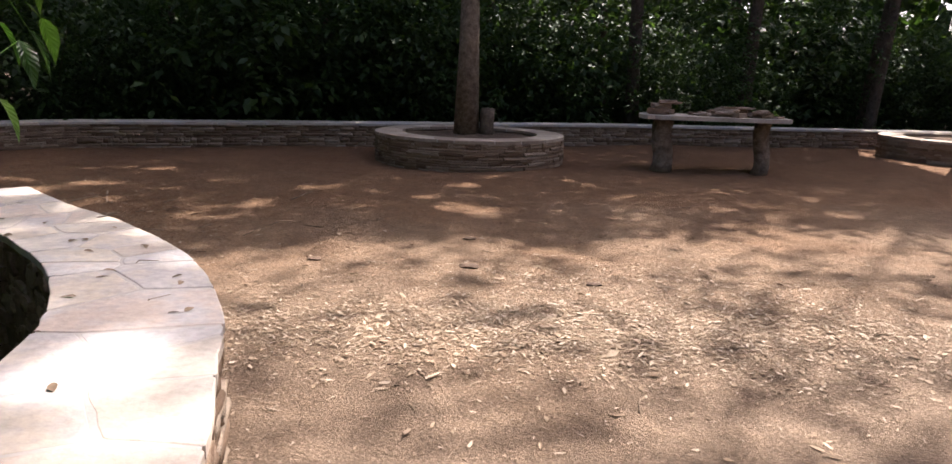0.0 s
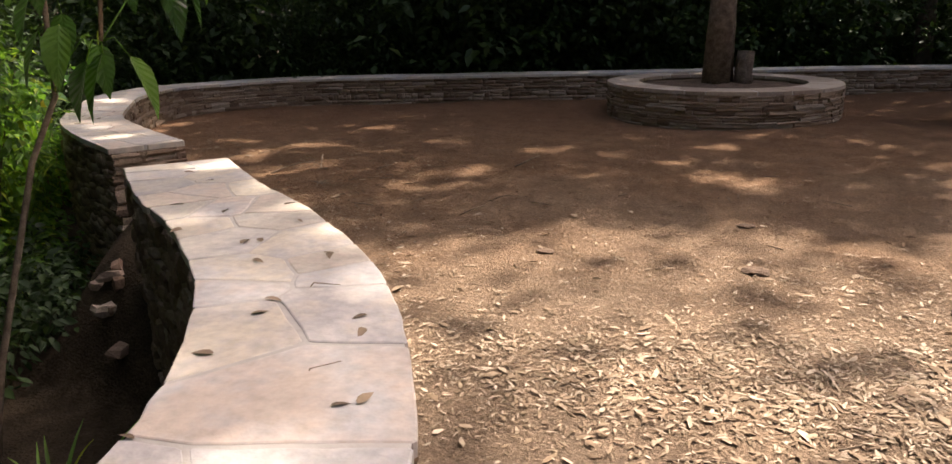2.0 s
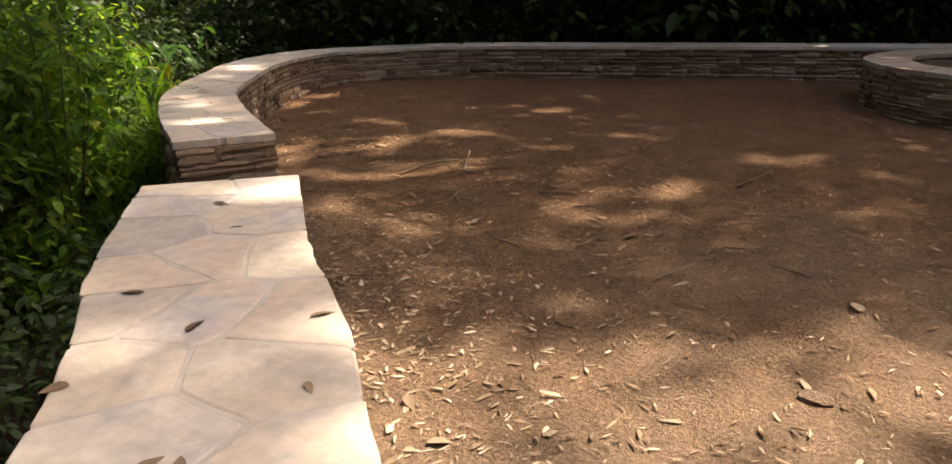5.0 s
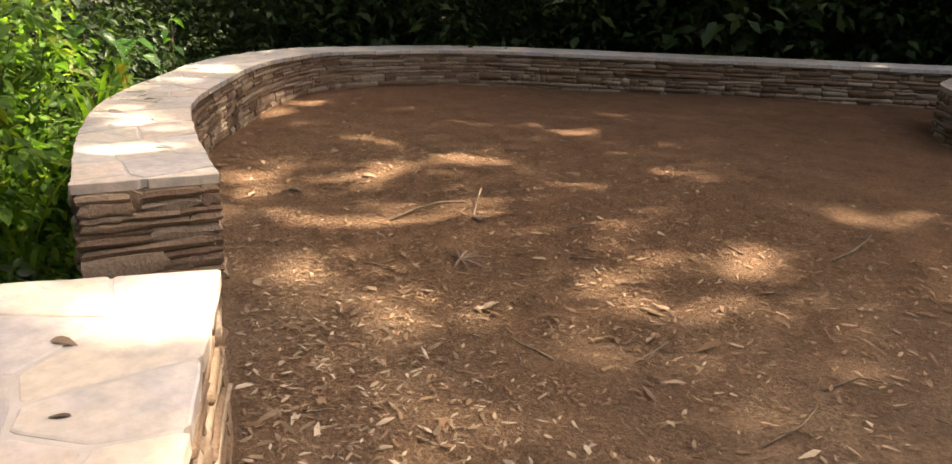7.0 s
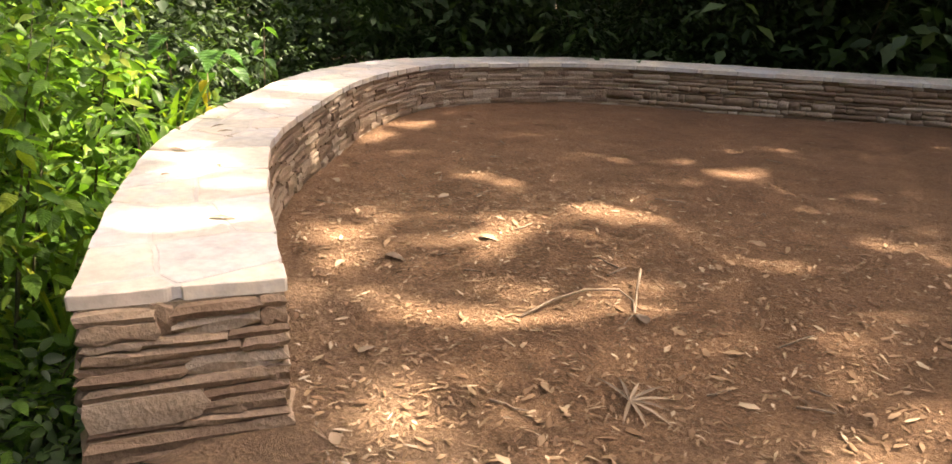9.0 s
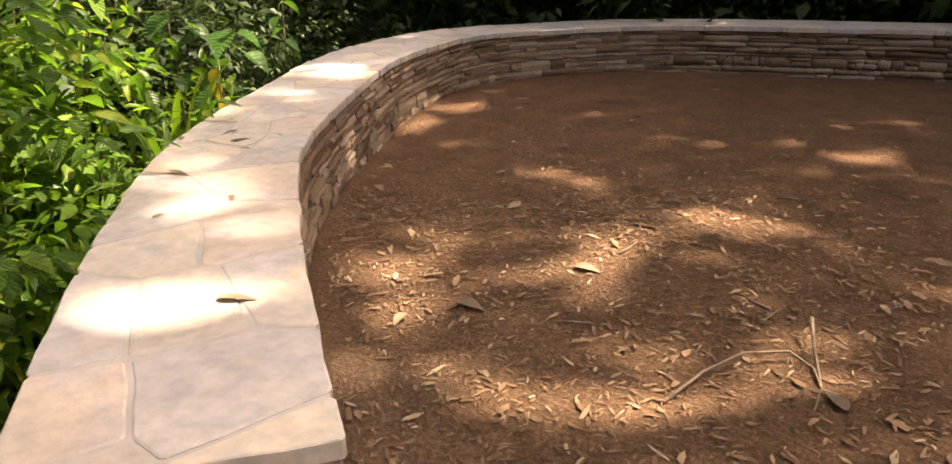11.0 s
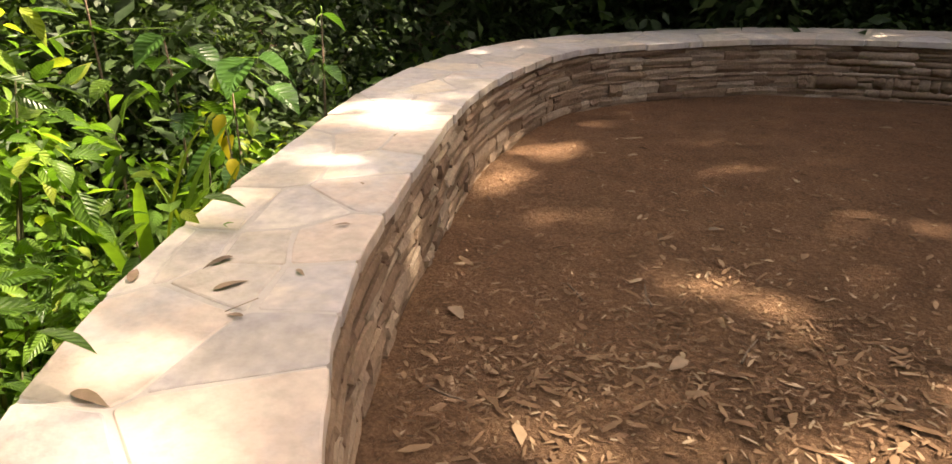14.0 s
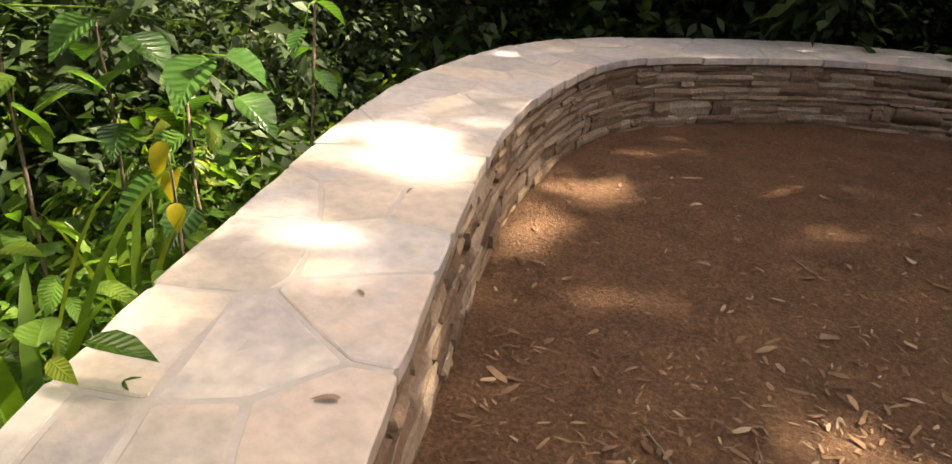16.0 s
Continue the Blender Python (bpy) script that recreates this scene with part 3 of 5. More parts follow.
def ring_stones(thing, r_out, r_in, top, seed):
    rng = random.Random(seed)
    ln = 2 * math.pi * r_out

    def place(s, out):
        a = s / r_out
        return (math.cos(a) * (r_out + out), math.sin(a) * (r_out + out)), a + math.pi / 2
    for me, m, s in courses(place, ln, -0.02, lambda q: top - 0.04, rng):
        part("stone", me, M_LEDGE, thing).matrix_basis = m
    mid = (r_out + r_in) / 2

    def cap(s, w):
        a = s / mid
        return (math.cos(a) * (mid + w), math.sin(a) * (mid + w))
    for outline, dz, r in flag_outlines(2 * math.pi * mid, r_out - r_in, seed, 0.38, 1.2):
        part("flagstone", flag_mesh(outline, cap, top + dz, 0.04, r, M_CAP), M_CAP, thing)


planter_a = ring_planter(-0.14, 10.72, 1.37, 0.98, 0.40, 1, "low round planter of stacked stone round a tree")
planter_b = ring_planter(8.60, 13.00, 1.37, 0.98, 0.40, 2, "low round planter of stacked stone by the far wall")


# ---- stone table ----
def stone_table():
    t = tagged(new("stone_table"), "rustic table with a pale stone slab on thick trunk legs", "table")
    t.location = (3.26, 10.3, 0)
    rng = random.Random(4)
    outline = []
    for k in range(26):
        a = 2 * math.pi * k / 26
        c, s = math.cos(a), math.sin(a)
        e = 0.42
        outline.append((1.04 * math.copysign(abs(c) ** e, c) + rng.uniform(-0.03, 0.03), 0.40 * math.copysign(abs(s) ** e, s) + rng.uniform(-0.03, 0.03)))
    part("tabletop", flag_mesh(outline, lambda s, w: (s, w), 0.775, 0.055, rng, M_TABLE), M_TABLE, t)
    for x, y, r in ((-0.72, -0.14, 0.138), (0.65, -0.16, 0.108)):
        pts = [(x + 0.03 * math.sin(i * 1.3), y, -0.03 + 0.15 * i) for i in range(6)]
        part("leg", mesh_from("leg", *tube(pts, [r * k for k in (1.12, 1.0, 0.94, 0.97, 0.95, 1.0)], 10), M_BARK, True), M_BARK, t, "thick bark-covered trunk leg")
    return t


stone_table()


def rubble(name, x, y, z, sx, sy, sz, yaw, seed, label):
    me = block(seed, name, M_RUBBLE, 0.16, 0.07)
    ob = tagged(new(name, me), label, "stone", "stones on the table")
    ob.matrix_basis = pose(x, y, z + sz / 2 - 0.004, 0, 0, yaw) @ Matrix.Diagonal((sx, sy, sz, 1))


rs = random.Random(9)
for k, (x, y, sx, sz, zz) in enumerate(((2.55, 10.2, 0.30, 0.09, 0), (2.66, 10.3, 0.26, 0.08, 0), (2.60, 10.24, 0.26, 0.07, 0.085), (2.68, 10.26, 0.18, 0.05, 0.15),
                                        (3.25, 10.25, 0.34, 0.05, 0), (3.45, 10.15, 0.30, 0.07, 0), (3.62, 10.3, 0.36, 0.06, 0), (3.52, 10.22, 0.32, 0.05, 0.065),
                                        (3.68, 10.24, 0.28, 0.05, 0.06), (3.86, 10.2, 0.26, 0.08, 0), (4.02, 10.3, 0.24, 0.07, 0), (3.95, 10.12, 0.2, 0.06, 0), (3.15, 10.4, 0.25, 0.05, 0))):
    rubble("rubble_stone", x - 0.09, y, 0.777 + zz, sx, rs.uniform(0.15, 0.24), sz, rs.uniform(-40, 40), 40 + k, "brown broken stone piled on the stone table")


# tumbled stones on the slope outside the wall's end
br = random.Random(23)
for k in range(22):
    x, y = br.gauss(-3.62, 0.16), br.gauss(4.22, 0.16)
    d = float(inside(np.array(x), np.array(y)))
    if -0.50 < d < -0.12:
        sx, sz = br.uniform(0.07, 0.19), br.uniform(0.04, 0.08)
        me = block(140 + k, "tumbled_stone", M_RUBBLE, 0.16, 0.07)
        ob = tagged(new("tumbled_stone", me), "brown broken stone tumbled on the slope below the wall", "stone", "tumbled stones")
        ob.matrix_basis = pose(x, y, float(ground_height(x, y)) + sz * 0.3, br.uniform(-15, 15), br.uniform(-15, 15), br.uniform(0, 180)) @ Matrix.Diagonal((sx, sx * br.uniform(0.5, 0.8), sz, 1))


for k in range(16):
    x = rs.uniform(2.96, 4.04)
    rubble("rubble_stone", x, rs.uniform(10.02, 10.5), 0.777 + rs.choice((0.0, 0.0, 0.05)), rs.uniform(0.10, 0.24), rs.uniform(0.08, 0.16), rs.uniform(0.03, 0.07), rs.uniform(-60, 60), 70 + k, "small brown broken stone in the pile on the table")
rubble("flat_stone", 2.62, 10.22, 0.777 + 0.15, 0.34, 0.16, 0.03, 25, 99, "thin flat stone lying across the stack on the table")
rubble("flat_stone", 3.55, 10.2, 0.777 + 0.11, 0.42, 0.18, 0.03, -12, 98, "thin flat stone lying across the pile on the table")


# ---- trees ----
def trunk_geometry(h, r, lean, rng, limbs=7, limb_from=0.45, sway=0.05):
    pts, rad = [], []
    for i in range(11):
        f = i / 10
        pts.append((lean[0] * f * h + sway * math.sin(f * 7 + rng.random()), lean[1] * f * h + sway * math.cos(f * 5), h * f))
        rad.append(r * (1.45 if i == 0 else 1.12 if i == 1 else 1.0 - 0.75 * f))
    trunk = tube(pts, rad, 12)
    arms, tips = [], []
    for k in range(limbs):
        f = limb_from + (0.97 - limb_from) * k / max(1, limbs - 1)
        i = int(f * 10)
        p = Vector(pts[i])
        a = k * 2.4 + rng.uniform(-0.4, 0.4)
        ln = h * rng.uniform(0.18, 0.34)
        d = Vector((math.cos(a), math.sin(a), rng.uniform(0.25, 0.7)))
        lp = [p + d * ln * t + Vector((0, 0, 0.12 * ln * t * t)) for t in (0, 0.3, 0.65, 1.0)]
        arms.append(tube(lp, [rad[i] * q for q in (0.6, 0.42, 0.25, 0.1)], 6))
        tips += [lp[2], lp[3]]
    return trunk, arms, tips


def crown_leaves(name, tips, rng, count, spread, length, material):
    """Leaves in small sprays round the limbs' ends."""
    c = np.array([tuple(t) for t in tips])
    n = count // 16
    sprays = c[rng.integers(0, len(c), n)] + rng.normal(0, 1, (n, 3)) * np.array([spread, spread, spread * 0.6])
    at = sprays[rng.integers(0, n, count)] + rng.normal(0, 0.17, (count, 3))
    along = rng.normal(0, 1, (count, 3)) + np.array([0, 0, -0.5])
    normal = rng.normal(0, 0.6, (count, 3)) + np.array([0, 0, 1.0])
    ln = length * rng.uniform(0.6, 1.3, count)
    return simple_leaves(name, at, along, normal, ln, ln * 0.5, material)


def make_tree(x, y, h, r, lean, seed, label, bark, count, spread, leaf, limb_from=0.45, limbs=9, group=""):
    rng = random.Random(seed)
    t = tagged(new("tree"), label, "tree", group)
    trunk, arms, tips = trunk_geometry(h, r, lean, rng, limbs, limb_from, 0.012 if bark is M_BARK else 0.05)
    part("trunk", mesh_from("trunk", *trunk, bark, True), bark, t)
    for a in arms:
        part("limb", mesh_from("limb", *a, bark, True), bark, t)
    part("crown", crown_leaves("crown", tips, np.random.default_rng(seed), count, spread, leaf, M_WOODS_SHADE), M_WOODS_SHADE, t)
    t.location = (x, y, float(ground_height(x, y)) - 0.03)
    return t


ring_tree = make_tree(-0.20, 10.62, 15.0, 0.122, (0.0, 0.002), 21, "tall straight tree growing in a round stone planter", M_BARK, 700, 0.9, 0.20, 0.65, 11)
ring_tree.location.z = 0.29
tree_b = make_tree(8.75, 13.1, 13.0, 0.13, (0.01, 0.0), 22, "slim tree growing in a round stone planter", M_BARK, 4500, 1.0, 0.20, 0.6, 9)
tree_b.location.z = 0.29



# openings left in the added canopy, one for each sun patch wanted: x, y, radius
EARTH_SUN = ((-6.33, 8.28, 0.24), (-6.32, 7.86, 0.18), (-5.98, 7.36, 0.14), (-4.95, 7.57, 0.23), (-4.10, 7.50, 0.30), (-4.30, 6.98, 0.24), (-4.84, 6.63, 0.18), (-4.29, 6.66, 0.20), (-4.72, 6.30, 0.20), (-4.22, 5.97, 0.20),
             (-3.63, 6.11, 0.25), (-3.36, 6.47, 0.27), (-3.54, 5.60, 0.24), (-3.10, 5.51, 0.26), (-2.78, 6.83, 0.16), (-2.44, 6.50, 0.20), (-2.44, 6.05, 0.20), (-2.06, 6.67, 0.20), (-2.10, 6.10, 0.18),
             (-1.84, 5.50, 0.16), (-1.60, 7.60, 0.20), (-1.06, 6.80, 0.22), (-0.10, 6.80, 0.42), (-0.20, 8.30, 0.24), (0.20, 8.90, 0.20), (1.16, 8.60, 0.22), (-0.55, 7.50, 0.18), (-2.42, 4.90, 0.16), (-4.00, 8.80, 0.26))
WALL_SUN = ((-6.18, 7.32, 0.31), (-5.88, 6.68, 0.20), (-6.12, 6.58, 0.16), (-4.31, 5.32, 0.20), (-5.00, 5.68, 0.13), (-4.80, 5.74, 0.10), (-4.50, 5.70, 0.12), (-2.84, 4.47, 0.20), (-3.04, 4.26, 0.16),
            (-2.24, 3.42, 0.13), (-2.35, 3.94, 0.11), (-1.94, 3.67, 0.13), (-1.60, 3.47, 0.20), (-1.26, 2.96, 0.16), (-1.40, 2.75, 0.12), (-1.02, 1.85, 0.26), (-0.85, 1.45, 0.2))
SLOPE = np.array([SUN_FROM.x, SUN_FROM.y]) / math.tan(SUN_EL)


def canopy_cover(g):
    """How closed the canopy is towards the sun, from 0 to 1, over places g on the earth."""
    x, y = g[:, 0], g[:, 1]
    wall = g + 0.43 * SLOPE
    d = np.concatenate([inside(wall[i:i + 500, 0], wall[i:i + 500, 1]) for i in range(0, len(g), 500)])
    shade_from = np.interp(x, (-2.6, -2.0, -1.5, -0.9, 0.6, 2.0, 4.0, 7.0), (4.35, 4.55, 4.8, 5.4, 5.4, 5.9, 6.4, 7.0)) + 0.10 * np.sin(5.2 * x + 1.0) + 0.06 * np.sin(11.0 * x)
    open_part = np.where((y < 3.15 + 0.15 * np.sin(3 * x)) & (x < 0.9), 0.12, 0.05)
    north = np.where(x > 1.2, np.where(y < 9.0, 0.55, 0.85), 1.0)
    k = np.clip((y - shade_from) / 0.25, 0, 1)
    cover = open_part * (1 - k) + north * k
    cover = np.where(d < 0.26, np.where(y < 4.4, 0.85, 0.95), cover)
    bank = np.where(y < 5.2, np.where((x > -3.4) & (d > -0.6), 0.8, 1.0), np.where(y < 8.6, 0.06 + 0.22 * np.sin(4.1 * x + 2.3 * y) * np.sin(3.3 * y - 2.0 * x), 0.9))
    cover = np.where(d < -0.34, bank, cover)
    # small gaps everywhere, the more of them the nearer to the edge of the shade
    lace = np.sin(7.3 * x + 2.9 * y + 1.5 * np.sin(2.1 * y)) * np.sin(8.1 * y - 4.2 * x + 1.5 * np.sin(1.7 * x)) + 0.5 * np.sin(14.0 * x - 5.0 * y) * np.sin(12.0 * y + 6.0 * x)
    cover = cover * np.where(((k <= 0) & (d > 0.26)) | (np.abs(d) < 0.30), 1.0, np.clip((np.interp(y, (5.0, 7.6, 9.0), (0.62, 0.75, 1.5)) - lace) * 4.0, 0.08, 1))
    edge = 1.0 + 0.22 * np.sin(9.0 * x + 4.0 * y) + 0.18 * np.sin(13.0 * y - 6.0 * x)
    for spots, up in ((EARTH_SUN, 0.0), (WALL_SUN, 0.43)):
        for sx, sy, r in spots:
            q = np.hypot(x + up * SLOPE[0] - sx, (y + up * SLOPE[1] - sy) * 1.15) / (r * edge)
            cover = np.where(q < 1.0, 0.0 if up else 0.05, cover)
    return cover


def shade_canopy():
    """Tall trees added north-east of the clearing, unseen crowns between it and the sun to shade it."""
    nr = np.random.default_rng(80)
    n = 150000
    g = np.stack([nr.uniform(-11, 7, n), nr.uniform(0.2, 14.5, n)], 1)
    g = g[nr.random(n) < canopy_cover(g)]
    n = len(g)
    z = 20.0 - 0.9 * g[:, 1] + nr.normal(0, 0.8, n)
    at = np.concatenate([g + SLOPE * z[:, None], z[:, None]], 1)
    crowns = np.array([(x + 1.1 * math.sin(3 * j + x), y) for j, y in enumerate(np.arange(14.6, 20.5, 2.4)) for x in np.arange(-4.0, 17.0, 3.4)])
    owner = np.concatenate([np.linalg.norm(at[i:i + 4000, None, :2] - crowns[None], axis=2).argmin(1) for i in range(0, n, 4000)])
    for k, c in enumerate(crowns):
        own = at[owner == k]
        if len(own) < 900:
            continue
        mid = own.mean(0)
        foot = np.array([mid[0] + 0.4 * math.sin(k), max(mid[1], 16.0 + 0.12 * mid[0] + 0.5 * math.sin(2.1 * k)), 0.0])
        foot[2] = float(ground_height(foot[0], foot[1])) - 0.05
        t = tagged(new("tree"), "tall added forest tree whose unseen crown shades the clearing", "tree", "tall shade trees")
        t.location = foot
        mid[1] = max(mid[1], 14.6)
        own, mid = own - foot, mid - foot
        pts = [Vector((mid[0] * f ** 1.6 + 0.05 * math.sin(7 * f + k), mid[1] * f ** 1.6 + 0.05 * math.cos(5 * f), mid[2] * f)) for f in [i / 10 for i in range(11)]]
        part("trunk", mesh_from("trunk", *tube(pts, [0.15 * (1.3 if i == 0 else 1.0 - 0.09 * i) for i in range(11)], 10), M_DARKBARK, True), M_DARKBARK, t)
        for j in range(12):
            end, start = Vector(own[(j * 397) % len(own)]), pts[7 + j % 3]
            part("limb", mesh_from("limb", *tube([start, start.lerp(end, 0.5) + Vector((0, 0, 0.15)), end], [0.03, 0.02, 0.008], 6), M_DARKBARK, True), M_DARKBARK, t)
        m = len(own)
        ln = 0.22 * nr.uniform(0.6, 1.3, m)
        me = simple_leaves("crown", own, nr.normal(0, 1, (m, 3)) + np.array([0, 0, -0.5]), nr.normal(0, 0.6, (m, 3)) + np.array([0, 0, 1.0]), ln, ln * 0.5, M_WOODS_SHADE)
        part("crown", me, M_WOODS_SHADE, t)


shade_canopy()


def tree_stump():
    v, f = tube([(0, 0, -0.03), (0, 0, 0.1), (0.005, 0, 0.25), (0.01, 0, 0.40)], [0.13, 0.105, 0.098, 0.092], 12)
    ob = tagged(new("tree_stump", mesh_from("tree_stump", v, f, M_STUMP, True)), "short sawn brown stump beside the planter tree", "stump")
    ob.location = (0.10, 10.62, 0.36)


tree_stump()

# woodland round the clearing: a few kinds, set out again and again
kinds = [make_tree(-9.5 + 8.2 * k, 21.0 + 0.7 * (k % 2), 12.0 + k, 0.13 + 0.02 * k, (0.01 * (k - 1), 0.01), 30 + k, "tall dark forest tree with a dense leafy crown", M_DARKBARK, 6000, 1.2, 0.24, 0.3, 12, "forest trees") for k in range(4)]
fr = random.Random(77)
perimeter = Line([tuple(p) for p in EDGE[::3]])
for ring, step in ((4.6, 3.6), (8.5, 3.8), (13.0, 4.6)):
    s = fr.uniform(0, 2)
    while s < perimeter.length:
        p = perimeter.at(s, -ring - fr.uniform(-0.7, 0.9))
        on_sun_side = p[0] > -6 and p[1] > 11 and ring < 12
        if inside(*p) < -ring * 0.75 and not on_sun_side and not (p[0] < 2.5 and 3.4 < p[1] < 9 and ring < 6):
            z = float(ground_height(p[0], p[1])) - 0.03
            copy_thing(kinds[fr.randrange(4)], pose(p[0], p[1], z, 0, 0, fr.uniform(0, 360)) @ Matrix.Scale(fr.uniform(0.85, 1.2), 4))
        s += step * fr.uniform(0.8, 1.25)


# ---- undergrowth ----
def make_shrub(name, x, y, h, r, seed, label, material, count, leaf, stems=6, group="", low=0.1, simple=True):
    rng, nr = random.Random(seed), np.random.default_rng(seed)
    t = tagged(new(name), label, "shrub", group)
    tips, arms = [], []
    for k in range(stems):
        a = 2 * math.pi * k / stems + rng.uniform(-0.4, 0.4)
        d = Vector((math.cos(a) * r * 0.8, math.sin(a) * r * 0.8, h * rng.uniform(0.7, 1.0)))
        bow = rng.uniform(-0.5, 0.5) * r
        pts = [Vector((0.05 * math.cos(a), 0.05 * math.sin(a), -0.05)) + d * t_ + Vector((-bow * math.sin(a) * t_ * t_, bow * math.cos(a) * t_ * t_, 0.1 * math.sin(3 * t_))) for t_ in (0, 0.25, 0.5, 0.75, 1.0)]
        v, f = tube(pts, [0.009, 0.007, 0.006, 0.004, 0.002], 5)
        part("stem", mesh_from("stem", v, f, M_STEM, True), M_STEM, t)
        tips += pts[1:]
    c = np.array([tuple(p) for p in tips])
    ns = max(10, count // 10)
    sprays = c[nr.integers(0, len(c), ns)] + nr.normal(0, 1, (ns, 3)) * np.array([r * 0.33, r * 0.33, h * 0.14])
    sprays[:, 2] = np.maximum(sprays[:, 2], low)
    pick = nr.integers(0, ns, count)
    off = nr.normal(0, 1, (count, 3)) * np.array([leaf, leaf, leaf * 0.7])
    along = unit(off) * np.array([1, 1, 0.4]) + np.array([0, 0, -0.35]) + nr.normal(0, 0.2, (count, 3))
    normal = nr.normal(0, 0.35, (count, 3)) + np.array([0, 0, 1.0])
    ln = leaf * nr.uniform(0.6, 1.35, count)
    make = simple_leaves if simple else leaves
    me = make("foliage", sprays[pick] + off * 0.7, along, normal, ln, ln * nr.uniform(0.42, 0.6, count), material)
    part("foliage", me, material, t)
    t.location = (x, y, float(ground_height(x, y)))
    return t


dark = [make_shrub("forest_shrub", -4.5 + 3.2 * k, 14.2 + 0.8 * k, 2.6 + 0.4 * k, 1.2, 50 + k, "dark dense forest undergrowth shrub", M_WOODS_SHADE, (5200, 4400, 3000)[k], (0.10, 0.14, 0.18)[k], 8, "forest undergrowth") for k in range(3)]
for ring, step in ((1.4, 1.25), (2.9, 1.3), (4.6, 1.5), (6.8, 1.6), (9.0, 1.8)):
    s = fr.uniform(0, 1)
    while s < perimeter.length:
        p = perimeter.at(s, -ring - fr.uniform(-0.4, 0.4))
        left_bank = p[0] < 0 and p[1] < 9.6
        if inside(*p) < -ring * 0.7 and not (left_bank and ring < 2.2) and not (ring < 2.2 and fr.random() < 0.6):
            k = fr.randrange(3)
            copy_thing(dark[k], pose(p[0], p[1], float(ground_height(p[0], p[1])), 0, 0, fr.uniform(0, 360)) @ Matrix.Scale(fr.uniform(0.8, 1.25), 4))
        s += step * fr.uniform(0.8, 1.2)


def far_woods():
    """Thick woodland that closes the view on all sides."""
    nr = np.random.default_rng(8)
    n = 42000
    a = nr.uniform(0, 2 * math.pi, n)
    r = nr.uniform(17.5, 27, n)
    base = np.stack([2 + r * np.cos(a), 6 + r * np.sin(a), nr.uniform(-1, 16, n)], 1)
    ln = nr.uniform(0.5, 1.1, n)
    me = simple_leaves("far_woods", base, nr.normal(0, 1, (n, 3)), np.stack([-np.cos(a), -np.sin(a), nr.uniform(0, 1, n)], 1) + nr.normal(0, 0.4, (n, 3)), ln, ln * 0.75, M_WOODS_SHADE)
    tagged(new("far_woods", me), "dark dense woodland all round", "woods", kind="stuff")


far_woods()

# small undergrowth copies; their dark leaf puts the bank's shade into colour
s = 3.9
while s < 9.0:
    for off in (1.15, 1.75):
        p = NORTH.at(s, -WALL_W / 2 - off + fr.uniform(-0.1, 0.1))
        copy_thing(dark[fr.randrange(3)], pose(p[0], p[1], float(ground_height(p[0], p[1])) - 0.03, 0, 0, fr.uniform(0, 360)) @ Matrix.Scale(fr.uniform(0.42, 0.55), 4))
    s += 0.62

# bright shrubs on the bank outside the walls
bank = [make_shrub("bank_shrub", 0, 0, 1.75 + 0.2 * k, 0.42, 60 + k, "bright green leafy shrub on the bank outside the wall", M_LEAF, 1300, 0.085, 8, "bank shrubs", 0.1, False) for k in range(3)]
lowly = [make_shrub("low_plant", 0, 0, 0.55, 0.24, 65 + k, "low leafy weed on the shady bank", M_LEAF, 320, 0.075, 5, "bank weeds", 0.02, False) for k in range(2)]
tall_weed = [make_shrub("tall_weed", 0, 0, 0.85 + 0.15 * k, 0.22, 68 + k, "bright green leafy weed beside the wall", M_LEAF, 330, 0.08, 5, "tall weeds", 0.05, False) for k in range(2)]
# darker-leaved versions of the bank plants, shade put into their colour
shady = [make_shrub("shade_shrub", 0, 0, 1.3 + 0.2 * k, 0.42, 160 + k, "leafy shrub below the wall, shade put into its dark leaf colour", M_WOODS_SHADE, 1000, 0.085, 7, "shade shrubs", 0.1, False) for k in range(2)]
murky = [make_shrub("shade_plant", 0, 0, 0.5, 0.24, 165 + k, "low plant below the wall, shade put into its dark leaf colour", M_WOODS_SHADE, 280, 0.075, 5, "shade plants", 0.02, False) for k in range(2)]
placed = set()


def set_out(kind, p, turn, size):
    m = pose(p[0], p[1], float(ground_height(p[0], p[1])) - 0.02, 0, 0, turn) @ Matrix.Scale(size, 4)
    if kind.name in placed:
        copy_thing(kind, m)
    else:
        kind.matrix_basis = m
        placed.add(kind.name)


